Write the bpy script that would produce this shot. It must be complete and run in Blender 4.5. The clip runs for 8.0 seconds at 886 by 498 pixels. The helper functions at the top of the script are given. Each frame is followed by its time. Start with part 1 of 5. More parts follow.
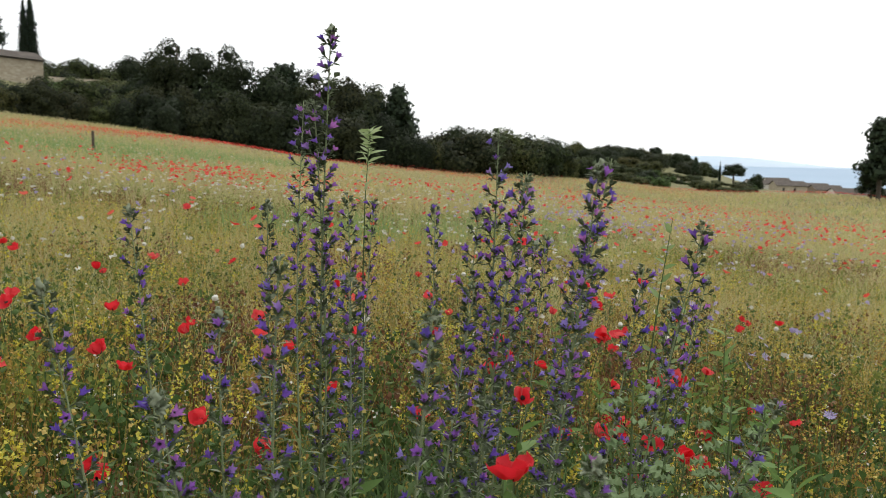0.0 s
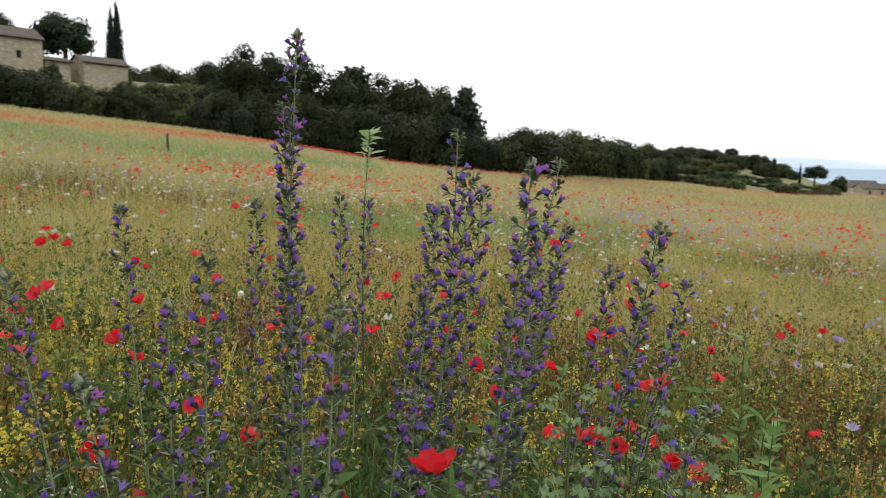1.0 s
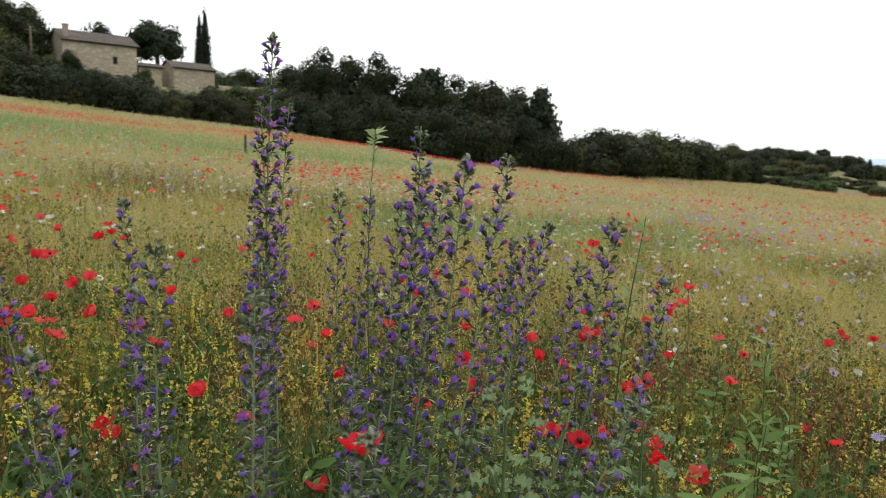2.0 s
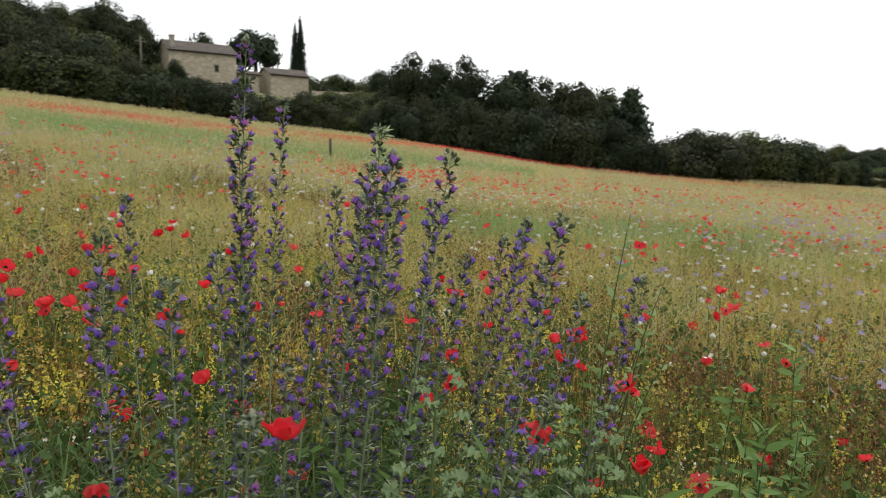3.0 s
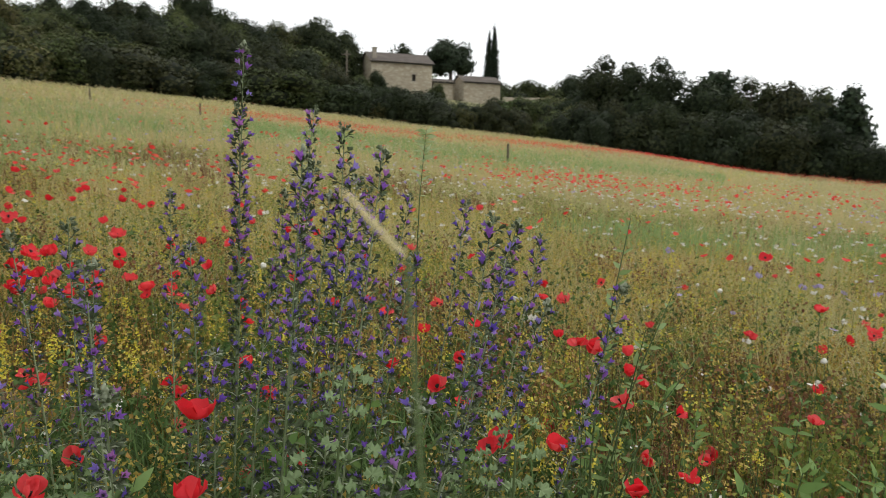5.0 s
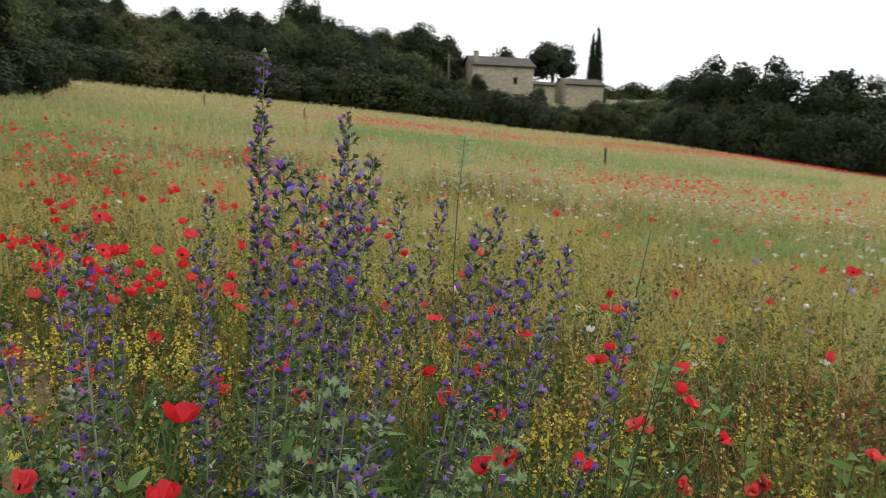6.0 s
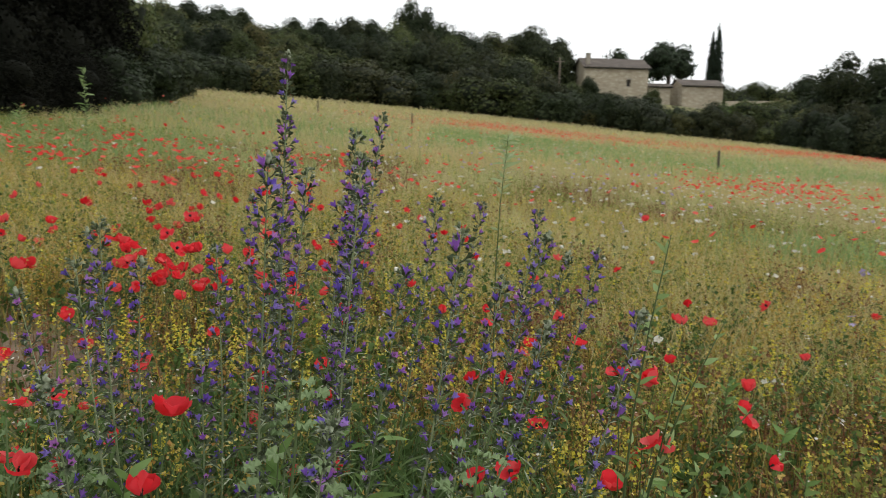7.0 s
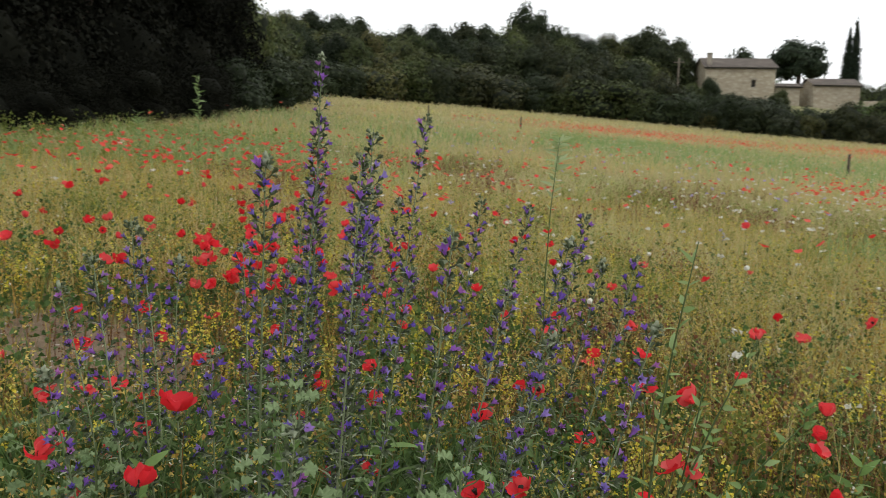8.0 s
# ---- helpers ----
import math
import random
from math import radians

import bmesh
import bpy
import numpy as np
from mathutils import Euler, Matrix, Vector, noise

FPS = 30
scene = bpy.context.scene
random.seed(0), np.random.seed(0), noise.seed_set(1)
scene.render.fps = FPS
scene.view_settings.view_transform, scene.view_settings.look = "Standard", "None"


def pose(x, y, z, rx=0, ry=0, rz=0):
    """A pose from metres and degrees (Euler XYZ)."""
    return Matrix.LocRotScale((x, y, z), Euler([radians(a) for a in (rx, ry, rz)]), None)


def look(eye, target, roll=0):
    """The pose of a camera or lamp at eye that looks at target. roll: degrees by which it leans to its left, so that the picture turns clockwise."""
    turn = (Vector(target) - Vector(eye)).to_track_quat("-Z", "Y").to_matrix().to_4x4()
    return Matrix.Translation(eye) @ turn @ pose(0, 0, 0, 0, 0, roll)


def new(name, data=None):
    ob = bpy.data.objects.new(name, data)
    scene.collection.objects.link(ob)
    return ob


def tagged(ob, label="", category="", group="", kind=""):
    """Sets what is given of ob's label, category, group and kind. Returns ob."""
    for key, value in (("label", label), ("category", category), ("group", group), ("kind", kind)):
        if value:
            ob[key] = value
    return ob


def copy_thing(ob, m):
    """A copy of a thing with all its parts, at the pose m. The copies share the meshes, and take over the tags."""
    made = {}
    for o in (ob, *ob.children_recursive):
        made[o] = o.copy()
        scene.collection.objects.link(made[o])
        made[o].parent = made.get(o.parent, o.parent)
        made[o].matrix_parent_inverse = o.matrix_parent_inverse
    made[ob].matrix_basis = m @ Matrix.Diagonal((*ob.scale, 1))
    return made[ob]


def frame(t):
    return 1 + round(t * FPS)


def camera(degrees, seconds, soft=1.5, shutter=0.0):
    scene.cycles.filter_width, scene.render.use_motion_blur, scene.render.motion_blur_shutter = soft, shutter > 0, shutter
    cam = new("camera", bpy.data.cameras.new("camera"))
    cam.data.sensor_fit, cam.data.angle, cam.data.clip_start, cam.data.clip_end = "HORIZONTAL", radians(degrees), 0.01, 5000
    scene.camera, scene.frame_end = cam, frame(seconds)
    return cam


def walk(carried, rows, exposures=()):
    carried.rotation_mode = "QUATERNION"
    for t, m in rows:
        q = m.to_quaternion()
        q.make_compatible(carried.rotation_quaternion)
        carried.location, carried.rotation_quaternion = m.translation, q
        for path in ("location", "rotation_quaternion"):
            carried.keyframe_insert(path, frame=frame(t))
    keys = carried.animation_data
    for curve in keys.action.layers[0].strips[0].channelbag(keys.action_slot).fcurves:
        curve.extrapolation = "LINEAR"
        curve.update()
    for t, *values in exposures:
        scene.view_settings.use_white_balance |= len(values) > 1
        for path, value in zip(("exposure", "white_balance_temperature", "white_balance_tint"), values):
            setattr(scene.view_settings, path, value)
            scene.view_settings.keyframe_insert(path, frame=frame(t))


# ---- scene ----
cam = camera(62.8, 8.0, soft=0.7, shutter=0.45)

PATH = [
    (0, (-0.524, -1.383, 0.822), (0.457, 0.342, 0.571), 1.3),
    (0.5, (-0.437, -1.447, 0.824), (0.469, 0.318, 0.572), 1.2),
    (1, (-0.343, -1.504, 0.823), (0.472, 0.305, 0.572), 1.3),
    (1.5, (-0.253, -1.57, 0.822), (0.471, 0.278, 0.57), 1.4),
    (3, (0.113, -1.717, 0.811), (0.501, 0.229, 0.561), 1.1),
    (3.5, (0.247, -1.74, 0.807), (0.51, 0.227, 0.558), 1.3),
    (4, (0.374, -1.746, 0.805), (0.508, 0.234, 0.556), 1.3),
    (4.5, (0.49, -1.745, 0.8), (0.494, 0.24, 0.554), 1.2),
    (6, (0.791, -1.667, 0.819), (0.394, 0.278, 0.576), 1.4),
    (6.5, (0.892, -1.612, 0.816), (0.352, 0.298, 0.576), 1.4),
    (7, (0.988, -1.565, 0.814), (0.304, 0.299, 0.575), 1.4),
    (7.5, (1.067, -1.502, 0.815), (0.243, 0.305, 0.577), 1.5),
    (8, (1.15, -1.443, 0.814), (0.19, 0.295, 0.578), 1.5),
]
walk(cam, [(t, look(eye, target, roll)) for t, eye, target, roll in PATH])

# the phone's lens: near stalks and the far hills are a little soft
cam.data.dof.use_dof = True
cam.data.dof.focus_distance = 1.75
cam.data.dof.aperture_fstop = 8.0

# ---- light: a white overcast sky ----
world = bpy.data.worlds.new("overcast_sky")
scene.world = world
world.use_nodes = True
wn, wl = world.node_tree.nodes, world.node_tree.links
sky = wn.new("ShaderNodeTexSky")
sky.sky_type, sky.sun_disc = "NISHITA", False
sky.sun_elevation, sky.sun_rotation = radians(53), radians(48)
sky.dust_density, sky.air_density = 4.0, 1.0
sky_tint = wn.new("ShaderNodeMixRGB")
sky_tint.inputs[0].default_value = 0.93
sky_tint.inputs[2].default_value = (11.9, 12.1, 12.2, 1)
wl.new(sky.outputs[0], sky_tint.inputs[1])
wl.new(sky_tint.outputs[0], wn["Background"].inputs[0])
wn["Background"].inputs[1].default_value = 0.106
sun = new("sun", bpy.data.lights.new("sun", "SUN"))
sun.data.energy, sun.data.angle, sun.data.color = 1.4, radians(40), (1.0, 0.96, 0.9)
sun.matrix_basis = look((22, 20, 40), (0, 0, 0))

# ---- materials ----


def material(name, build, rough=0.7):
    m = bpy.data.materials.new(name)
    m.use_nodes = True
    n, l = m.node_tree.nodes, m.node_tree.links
    b = n["Principled BSDF"]
    b.inputs["Roughness"].default_value = rough
    build(n, l, b)
    return m


def ramp(n, l, value, colours):
    r = n.new("ShaderNodeValToRGB")
    while len(r.color_ramp.elements) < len(colours):
        r.color_ramp.elements.new(0.5)
    for k, c in enumerate(colours):
        r.color_ramp.elements[k].position = k / max(1, len(colours) - 1)
        r.color_ramp.elements[k].color = (*c, 1)
    l.new(value, r.inputs[0])
    return r.outputs[0]


def noisy(n, l, scale, detail=4.0, rough=0.6, space="Object"):
    c = n.new("ShaderNodeTexCoord")
    t = n.new("ShaderNodeTexNoise")
    t.inputs["Scale"].default_value, t.inputs["Detail"].default_value = scale, detail
    t.inputs["Roughness"].default_value = rough
    l.new(c.outputs[space], t.inputs["Vector"])
    return t.outputs["Fac"]


def mixed(n, l, fac, a, b, mode="MIX"):
    x = n.new("ShaderNodeMixRGB")
    x.blend_type = mode
    for s, v in ((x.inputs[0], fac), (x.inputs[1], a), (x.inputs[2], b)):
        if isinstance(v, (int, float)):
            s.default_value = v
        elif isinstance(v, tuple):
            s.default_value = (*v, 1)
        else:
            l.new(v, s)
    return x.outputs[0]


def bumped(n, l, b, fac, strength, distance):
    u = n.new("ShaderNodeBump")
    u.inputs["Strength"].default_value, u.inputs["Distance"].default_value = strength, distance
    l.new(fac, u.inputs["Height"])
    l.new(u.outputs[0], b.inputs["Normal"])


def plant(name, colours, see=0.3, rough=0.6, island=True, grain=60.0, amount=0.35, tint=None, patch=None, gloss=0.2):
    """Leaf, petal or stem: colour varied from piece to piece, with light coming through."""
    def build(n, l, b):
        if island:
            v = n.new("ShaderNodeNewGeometry").outputs["Random Per Island"]
        else:
            v = n.new("ShaderNodeObjectInfo").outputs["Random"]
        c = ramp(n, l, v, colours)
        if tint:
            o = ramp(n, l, n.new("ShaderNodeObjectInfo").outputs["Random"], tint)
            c = mixed(n, l, 1.0, c, o, "MULTIPLY")
        if patch:
            c = mixed(n, l, 1.0, c, ramp(n, l, noisy(n, l, patch[0], 3.0), patch[1]), "MULTIPLY")
        f = noisy(n, l, grain)
        c = mixed(n, l, amount, c, ramp(n, l, f, [(0.35, 0.35, 0.35), (1, 1, 1), (1.0, 1.0, 1.0)]), "MULTIPLY")
        l.new(c, b.inputs["Base Color"])
        b.inputs["Specular IOR Level"].default_value = gloss
        if see:
            t = n.new("ShaderNodeBsdfTranslucent")
            l.new(c, t.inputs[0])
            m = n.new("ShaderNodeMixShader")
            m.inputs[0].default_value = see
            l.new(b.outputs[0], m.inputs[1])
            l.new(t.outputs[0], m.inputs[2])
            l.new(m.outputs[0], n["Material Output"].inputs[0])
    return material(name, build, rough)


def ground_build(n, l, b):
    big = noisy(n, l, 0.05, 5)
    mid = noisy(n, l, 1.3, 6)
    fine = noisy(n, l, 38.0, 8)
    soil = ramp(n, l, fine, [(0.035, 0.024, 0.017), (0.09, 0.06, 0.042), (0.19, 0.14, 0.105)])
    turf = ramp(n, l, mid, [(0.10, 0.11, 0.035), (0.18, 0.17, 0.055), (0.13, 0.145, 0.045), (0.23, 0.20, 0.08)])
    sel = ramp(n, l, big, [(0.65, 0.65, 0.65), (0.85, 0.85, 0.85)])
    l.new(mixed(n, l, sel, soil, turf), b.inputs["Base Color"])
    bumped(n, l, b, fine, 0.7, 0.03)


def stone_build(a, c, d, scale=3.0):
    def build(n, l, b):
        f, g = noisy(n, l, scale, 8), noisy(n, l, scale * 9, 6)
        k = ramp(n, l, f, [a, c, d])
        l.new(mixed(n, l, 0.45, k, ramp(n, l, g, [(0.3, 0.3, 0.3), (1, 1, 1), (1, 1, 1)]), "MULTIPLY"), b.inputs["Base Color"])
        bumped(n, l, b, g, 0.5, 0.05)
    return build


SOIL = material("field_soil", ground_build, 0.95)
BARE = material("bare_brown_soil", stone_build((0.08, 0.054, 0.032), (0.18, 0.128, 0.08), (0.34, 0.265, 0.185), 22.0), 0.95)
def rubble_build(n, l, b):
    c = n.new("ShaderNodeTexCoord")
    cell = n.new("ShaderNodeTexVoronoi")
    cell.inputs["Scale"].default_value = 2.6
    squash = n.new("ShaderNodeVectorMath")
    squash.operation = "MULTIPLY"
    squash.inputs[1].default_value = (0.8, 0.8, 1.5)
    l.new(c.outputs["Object"], squash.inputs[0])
    l.new(squash.outputs[0], cell.inputs["Vector"])
    grey = n.new("ShaderNodeRGBToBW")
    l.new(cell.outputs["Color"], grey.inputs[0])
    block = ramp(n, l, grey.outputs[0], [(0.34, 0.29, 0.22), (0.40, 0.345, 0.265), (0.44, 0.39, 0.305), (0.50, 0.45, 0.36)])
    joint = ramp(n, l, cell.outputs["Distance"], [(1, 1, 1), (0.97, 0.97, 0.97), (0.75, 0.73, 0.7)])
    k = mixed(n, l, 0.8, block, joint, "MULTIPLY")
    k = mixed(n, l, 0.7, k, ramp(n, l, noisy(n, l, 0.5, 6), [(0.35, 0.34, 0.33), (0.8, 0.78, 0.74), (1.1, 1.08, 1.02), (1.2, 1.18, 1.12)]), "MULTIPLY")
    l.new(k, b.inputs["Base Color"])
    bumped(n, l, b, noisy(n, l, 9.0, 6), 0.5, 0.05)


STONE = material("rubble_stone", rubble_build, 0.9)
QUOIN = material("pale_dressed_stone", stone_build((0.26, 0.22, 0.17), (0.33, 0.29, 0.235), (0.38, 0.345, 0.29), 1.5), 0.9)
ROOF = material("clay_tile", stone_build((0.015, 0.011, 0.008), (0.075, 0.06, 0.048), (0.17, 0.14, 0.12), 0.9), 0.9)
RENDERED = material("pale_render", stone_build((0.55, 0.52, 0.47), (0.66, 0.63, 0.58), (0.7, 0.68, 0.64), 0.6), 0.9)
# Near-black colour for the shade under eaves and inside openings
SHADE = material("dark_shade", stone_build((0.02, 0.018, 0.015), (0.03, 0.027, 0.022), (0.045, 0.04, 0.035), 4.0), 0.8)
WOOD = material("grey_wood", stone_build((0.09, 0.07, 0.05), (0.16, 0.13, 0.1), (0.22, 0.19, 0.15), 12.0), 0.9)
PEBBLE = material("chalky_pebble", stone_build((0.32, 0.27, 0.22), (0.42, 0.37, 0.32), (0.5, 0.46, 0.42), 30.0), 0.9)
BARK = material("bark", stone_build((0.035, 0.027, 0.02), (0.07, 0.055, 0.042), (0.11, 0.09, 0.07), 6.0), 0.95)
# Blue haze of distance is mixed into the base colours of plain and ridge
PLAIN = material("hazed_plain", lambda n, l, b: (
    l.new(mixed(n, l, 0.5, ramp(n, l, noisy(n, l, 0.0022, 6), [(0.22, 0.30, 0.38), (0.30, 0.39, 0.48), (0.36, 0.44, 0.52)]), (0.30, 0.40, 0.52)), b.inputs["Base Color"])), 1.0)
RIDGE = material("hazed_ridge", lambda n, l, b: (
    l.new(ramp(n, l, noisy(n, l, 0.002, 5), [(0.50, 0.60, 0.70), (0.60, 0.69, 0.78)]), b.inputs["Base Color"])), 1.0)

SWATHE = [(0.5, 0.9, 0.5), (0.72, 1.08, 0.75), (1.1, 1.08, 1.0), (1.3, 1.0, 0.9), (0.75, 1.05, 0.75), (1.4, 0.9, 0.82)]
G_GRASS = plant("meadow_grass", [(0.191, 0.229, 0.043), (0.297, 0.322, 0.065), (0.466, 0.374, 0.108), (0.572, 0.468, 0.158), (0.339, 0.198, 0.065), (0.382, 0.385, 0.086)], 0.3, grain=4.5, amount=0.7, patch=(1.0, SWATHE))
G_FAR = plant("ripening_grass", [(0.3264, 0.3854, 0.147), (0.3936, 0.423, 0.1764), (0.48, 0.4512, 0.2352), (0.4992, 0.4418, 0.2548), (0.3744, 0.4136, 0.1764)], 0.4, grain=0.6, amount=0.3, patch=(0.22, [(0.68, 0.95, 0.66), (0.85, 1.05, 0.85), (1.08, 1.05, 1.0), (1.2, 1.0, 0.92), (0.8, 1.02, 0.8), (1.25, 0.95, 0.9)]))
G_PALE = plant("pale_seed_heads", [(0.36, 0.36, 0.16), (0.46, 0.42, 0.21), (0.54, 0.47, 0.28), (0.42, 0.33, 0.18)], 0.35, grain=0.8, amount=0.3)
G_SWATHE = plant("green_swathe_grass", [(0.20, 0.31, 0.11), (0.26, 0.37, 0.14), (0.31, 0.40, 0.17)], 0.4, grain=0.8, amount=0.3)
G_NEAR = plant("undergrowth", [(0.085, 0.114, 0.022), (0.18, 0.218, 0.043), (0.339, 0.27, 0.079), (0.223, 0.104, 0.032), (0.233, 0.281, 0.058), (0.403, 0.333, 0.101)], 0.25, grain=6.0, amount=0.75, patch=(1.1, [(0.7, 1.0, 0.7), (0.9, 1.05, 0.85), (1.0, 1.0, 0.9), (1.15, 0.72, 0.55), (0.75, 0.95, 0.7)]))
G_CLUMP = plant("weed_clump_leaves", [(0.138, 0.187, 0.04), (0.201, 0.25, 0.054), (0.276, 0.291, 0.072), (0.159, 0.208, 0.05)], 0.35, grain=6.0, amount=0.5)
G_RUST = plant("rusty_stalk", [(0.10, 0.045, 0.025), (0.19, 0.08, 0.04), (0.27, 0.15, 0.075), (0.14, 0.10, 0.04)], 0.25, grain=5.0, amount=0.6)
G_DRY = plant("dry_stalk", [(0.276, 0.156, 0.05), (0.445, 0.322, 0.101), (0.594, 0.478, 0.18), (0.36, 0.322, 0.072), (0.509, 0.437, 0.13)], 0.25, grain=3.0, amount=0.6)
G_GREEN = plant("lush_grass", [(0.045, 0.08, 0.022), (0.085, 0.15, 0.04), (0.14, 0.22, 0.07)], 0.35, grain=6.0, amount=0.6)
G_POD = plant("weed_pods", [(0.24, 0.27, 0.05), (0.36, 0.35, 0.075), (0.48, 0.41, 0.11), (0.36, 0.23, 0.075), (0.60, 0.55, 0.19), (0.42, 0.40, 0.10)], 0.35, grain=5.0, amount=0.5, patch=(0.9, [(0.6, 0.85, 0.55), (0.9, 1.0, 0.85), (1.05, 1.0, 0.95), (1.1, 0.85, 0.75), (0.75, 0.95, 0.7), (1.1, 0.95, 0.85)]))
YELLOW = plant("yellow_petal", [(0.60, 0.50, 0.04), (0.72, 0.62, 0.08), (0.58, 0.55, 0.13)], 0.35, 0.5)
WHITE = plant("white_petal", [(0.62, 0.6, 0.52), (0.75, 0.74, 0.68)], 0.25, 0.5)
LILAC = plant("lilac_petal", [(0.34, 0.28, 0.52), (0.48, 0.42, 0.64)], 0.3, 0.5)
POPPY = plant("poppy_petal", [(0.72, 0.02, 0.032), (0.82, 0.05, 0.065), (0.80, 0.13, 0.13)], 0.5, 0.45, island=False, grain=90.0, amount=0.25)
POPPY_FAR = plant("poppy_bloom", [(0.66, 0.035, 0.03), (0.76, 0.07, 0.055), (0.74, 0.15, 0.10)], 0.45, 0.5)
POPPY_EYE = plant("poppy_centre", [(0.012, 0.01, 0.012), (0.03, 0.03, 0.02)], 0.0, 0.7)
P_STEM = plant("hairy_green_stem", [(0.07, 0.11, 0.04), (0.11, 0.15, 0.06)], 0.1, 0.7, island=False)
E_STEM = plant("bugloss_stem", [(0.1725, 0.2185, 0.1092), (0.2645, 0.3105, 0.1725)], 0.0, 0.85, island=False, grain=300.0, amount=0.6)
E_LEAF = plant("bugloss_leaf", [(0.056, 0.092, 0.0256), (0.088, 0.132, 0.04), (0.12, 0.156, 0.06)], 0.25, 0.75, island=False, grain=140.0)
E_CUP = plant("bugloss_calyx", [(0.0562, 0.0813, 0.0375), (0.1, 0.1313, 0.0688), (0.1625, 0.2, 0.1125), (0.0875, 0.1063, 0.0625), (0.3, 0.35, 0.225), (0.4, 0.45, 0.3125)], 0.2, 0.85, grain=220.0, amount=0.4)
E_FADED = plant("bugloss_faded_flower", [(0.10, 0.075, 0.36), (0.14, 0.085, 0.40), (0.21, 0.11, 0.38), (0.12, 0.09, 0.42)], 0.35, 0.6, island=False, grain=260.0, amount=0.45)
E_BUD = plant("bugloss_bud", [(0.16, 0.20, 0.12), (0.12, 0.15, 0.085), (0.38, 0.42, 0.30), (0.28, 0.33, 0.21)], 0.2, 0.85, grain=220.0)
E_FLOWER = plant("bugloss_flower", [(0.14, 0.09, 0.48), (0.23, 0.11, 0.54), (0.36, 0.14, 0.54), (0.16, 0.10, 0.50), (0.34, 0.26, 0.66), (0.46, 0.17, 0.50), (0.18, 0.09, 0.44)], 0.4, 0.5, island=False, grain=260.0, amount=0.45)
M_LEAF = plant("mallow_leaf", [(0.1463, 0.2196, 0.0956), (0.2587, 0.3459, 0.1744), (0.1913, 0.269, 0.1237)], 0.3, 0.75, island=False, grain=110.0)
PEA_LEAF = plant("fresh_leaf", [(0.10, 0.18, 0.05), (0.15, 0.25, 0.075), (0.19, 0.29, 0.10)], 0.35, 0.55, island=False)
PALE_LEAF = plant("pale_fresh_leaf", [(0.22, 0.32, 0.12), (0.28, 0.38, 0.16), (0.18, 0.28, 0.09)], 0.4, 0.55, island=False)
TIP_LEAF = plant("pale_tip_leaf", [(0.34, 0.43, 0.20), (0.42, 0.50, 0.28), (0.28, 0.38, 0.15)], 0.4, 0.55, island=False)
HERB_LEAF = plant("bright_herb_leaf", [(0.12, 0.21, 0.055), (0.17, 0.28, 0.08), (0.22, 0.33, 0.11)], 0.4, 0.55, island=False)
STRAW = plant("straw_ear", [(0.55, 0.48, 0.27), (0.66, 0.58, 0.36)], 0.35, 0.7, island=False)
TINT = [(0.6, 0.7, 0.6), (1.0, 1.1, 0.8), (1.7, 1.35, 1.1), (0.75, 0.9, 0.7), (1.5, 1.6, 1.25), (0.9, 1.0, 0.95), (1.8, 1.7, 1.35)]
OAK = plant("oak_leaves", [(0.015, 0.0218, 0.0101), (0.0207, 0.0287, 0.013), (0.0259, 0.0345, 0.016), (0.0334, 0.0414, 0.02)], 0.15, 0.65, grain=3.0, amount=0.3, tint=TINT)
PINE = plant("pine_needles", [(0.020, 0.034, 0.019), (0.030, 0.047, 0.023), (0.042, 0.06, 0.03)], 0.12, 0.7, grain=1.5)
SHRUB = plant("shrub_leaves", [(0.0375, 0.048, 0.0166), (0.0525, 0.0634, 0.0233), (0.0675, 0.0762, 0.0325), (0.0863, 0.0846, 0.0434)], 0.18, 0.7, grain=3.0, amount=0.3, tint=TINT)
BRIGHT = plant("bright_shrub_leaves", [(0.06, 0.11, 0.025), (0.10, 0.16, 0.04)], 0.25, 0.6, grain=1.5)
# Near-black copy of the oak leaves: the corner trees' shade is in the colour
SHADED_LEAVES = plant("shaded_leaves", [(0.006, 0.0068, 0.0048), (0.009, 0.0099, 0.0068), (0.013, 0.0133, 0.009)], 0.0, 0.9, grain=3.0, amount=0.5, gloss=0.05)
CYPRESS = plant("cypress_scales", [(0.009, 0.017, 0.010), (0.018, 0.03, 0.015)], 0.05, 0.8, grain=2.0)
# For the crown cores: shade between the leaves as a dark base colour
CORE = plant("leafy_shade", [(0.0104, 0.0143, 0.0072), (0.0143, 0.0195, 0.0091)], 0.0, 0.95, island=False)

# ---- mesh helpers ----
RNG = np.random.default_rng(7)


def tri_mesh(name, v, t, mats, index=None, smooth=False):
    v, t = np.asarray(v, np.float32).reshape(-1, 3), np.asarray(t, np.int32).reshape(-1, 3)
    me = bpy.data.meshes.new(name)
    me.vertices.add(len(v))
    me.vertices.foreach_set("co", v.ravel())
    me.loops.add(t.size)
    me.loops.foreach_set("vertex_index", t.ravel())
    me.polygons.add(len(t))
    me.polygons.foreach_set("loop_start", np.arange(0, t.size, 3, dtype=np.int32))
    for m in mats if isinstance(mats, (list, tuple)) else [mats]:
        me.materials.append(m)
    if index is not None:
        me.polygons.foreach_set("material_index", np.asarray(index, np.int32))
    if smooth:
        me.polygons.foreach_set("use_smooth", np.ones(len(t), bool))
    me.update(calc_edges=True)
    me.validate()
    return me


def bm_mesh(name, bm, mat, smooth=False):
    me = bpy.data.meshes.new(name)
    bm.to_mesh(me)
    bm.free()
    for m in mat if isinstance(mat, (list, tuple)) else [mat]:
        me.materials.append(m)
    if smooth:
        for p in me.polygons:
            p.use_smooth = True
    return me


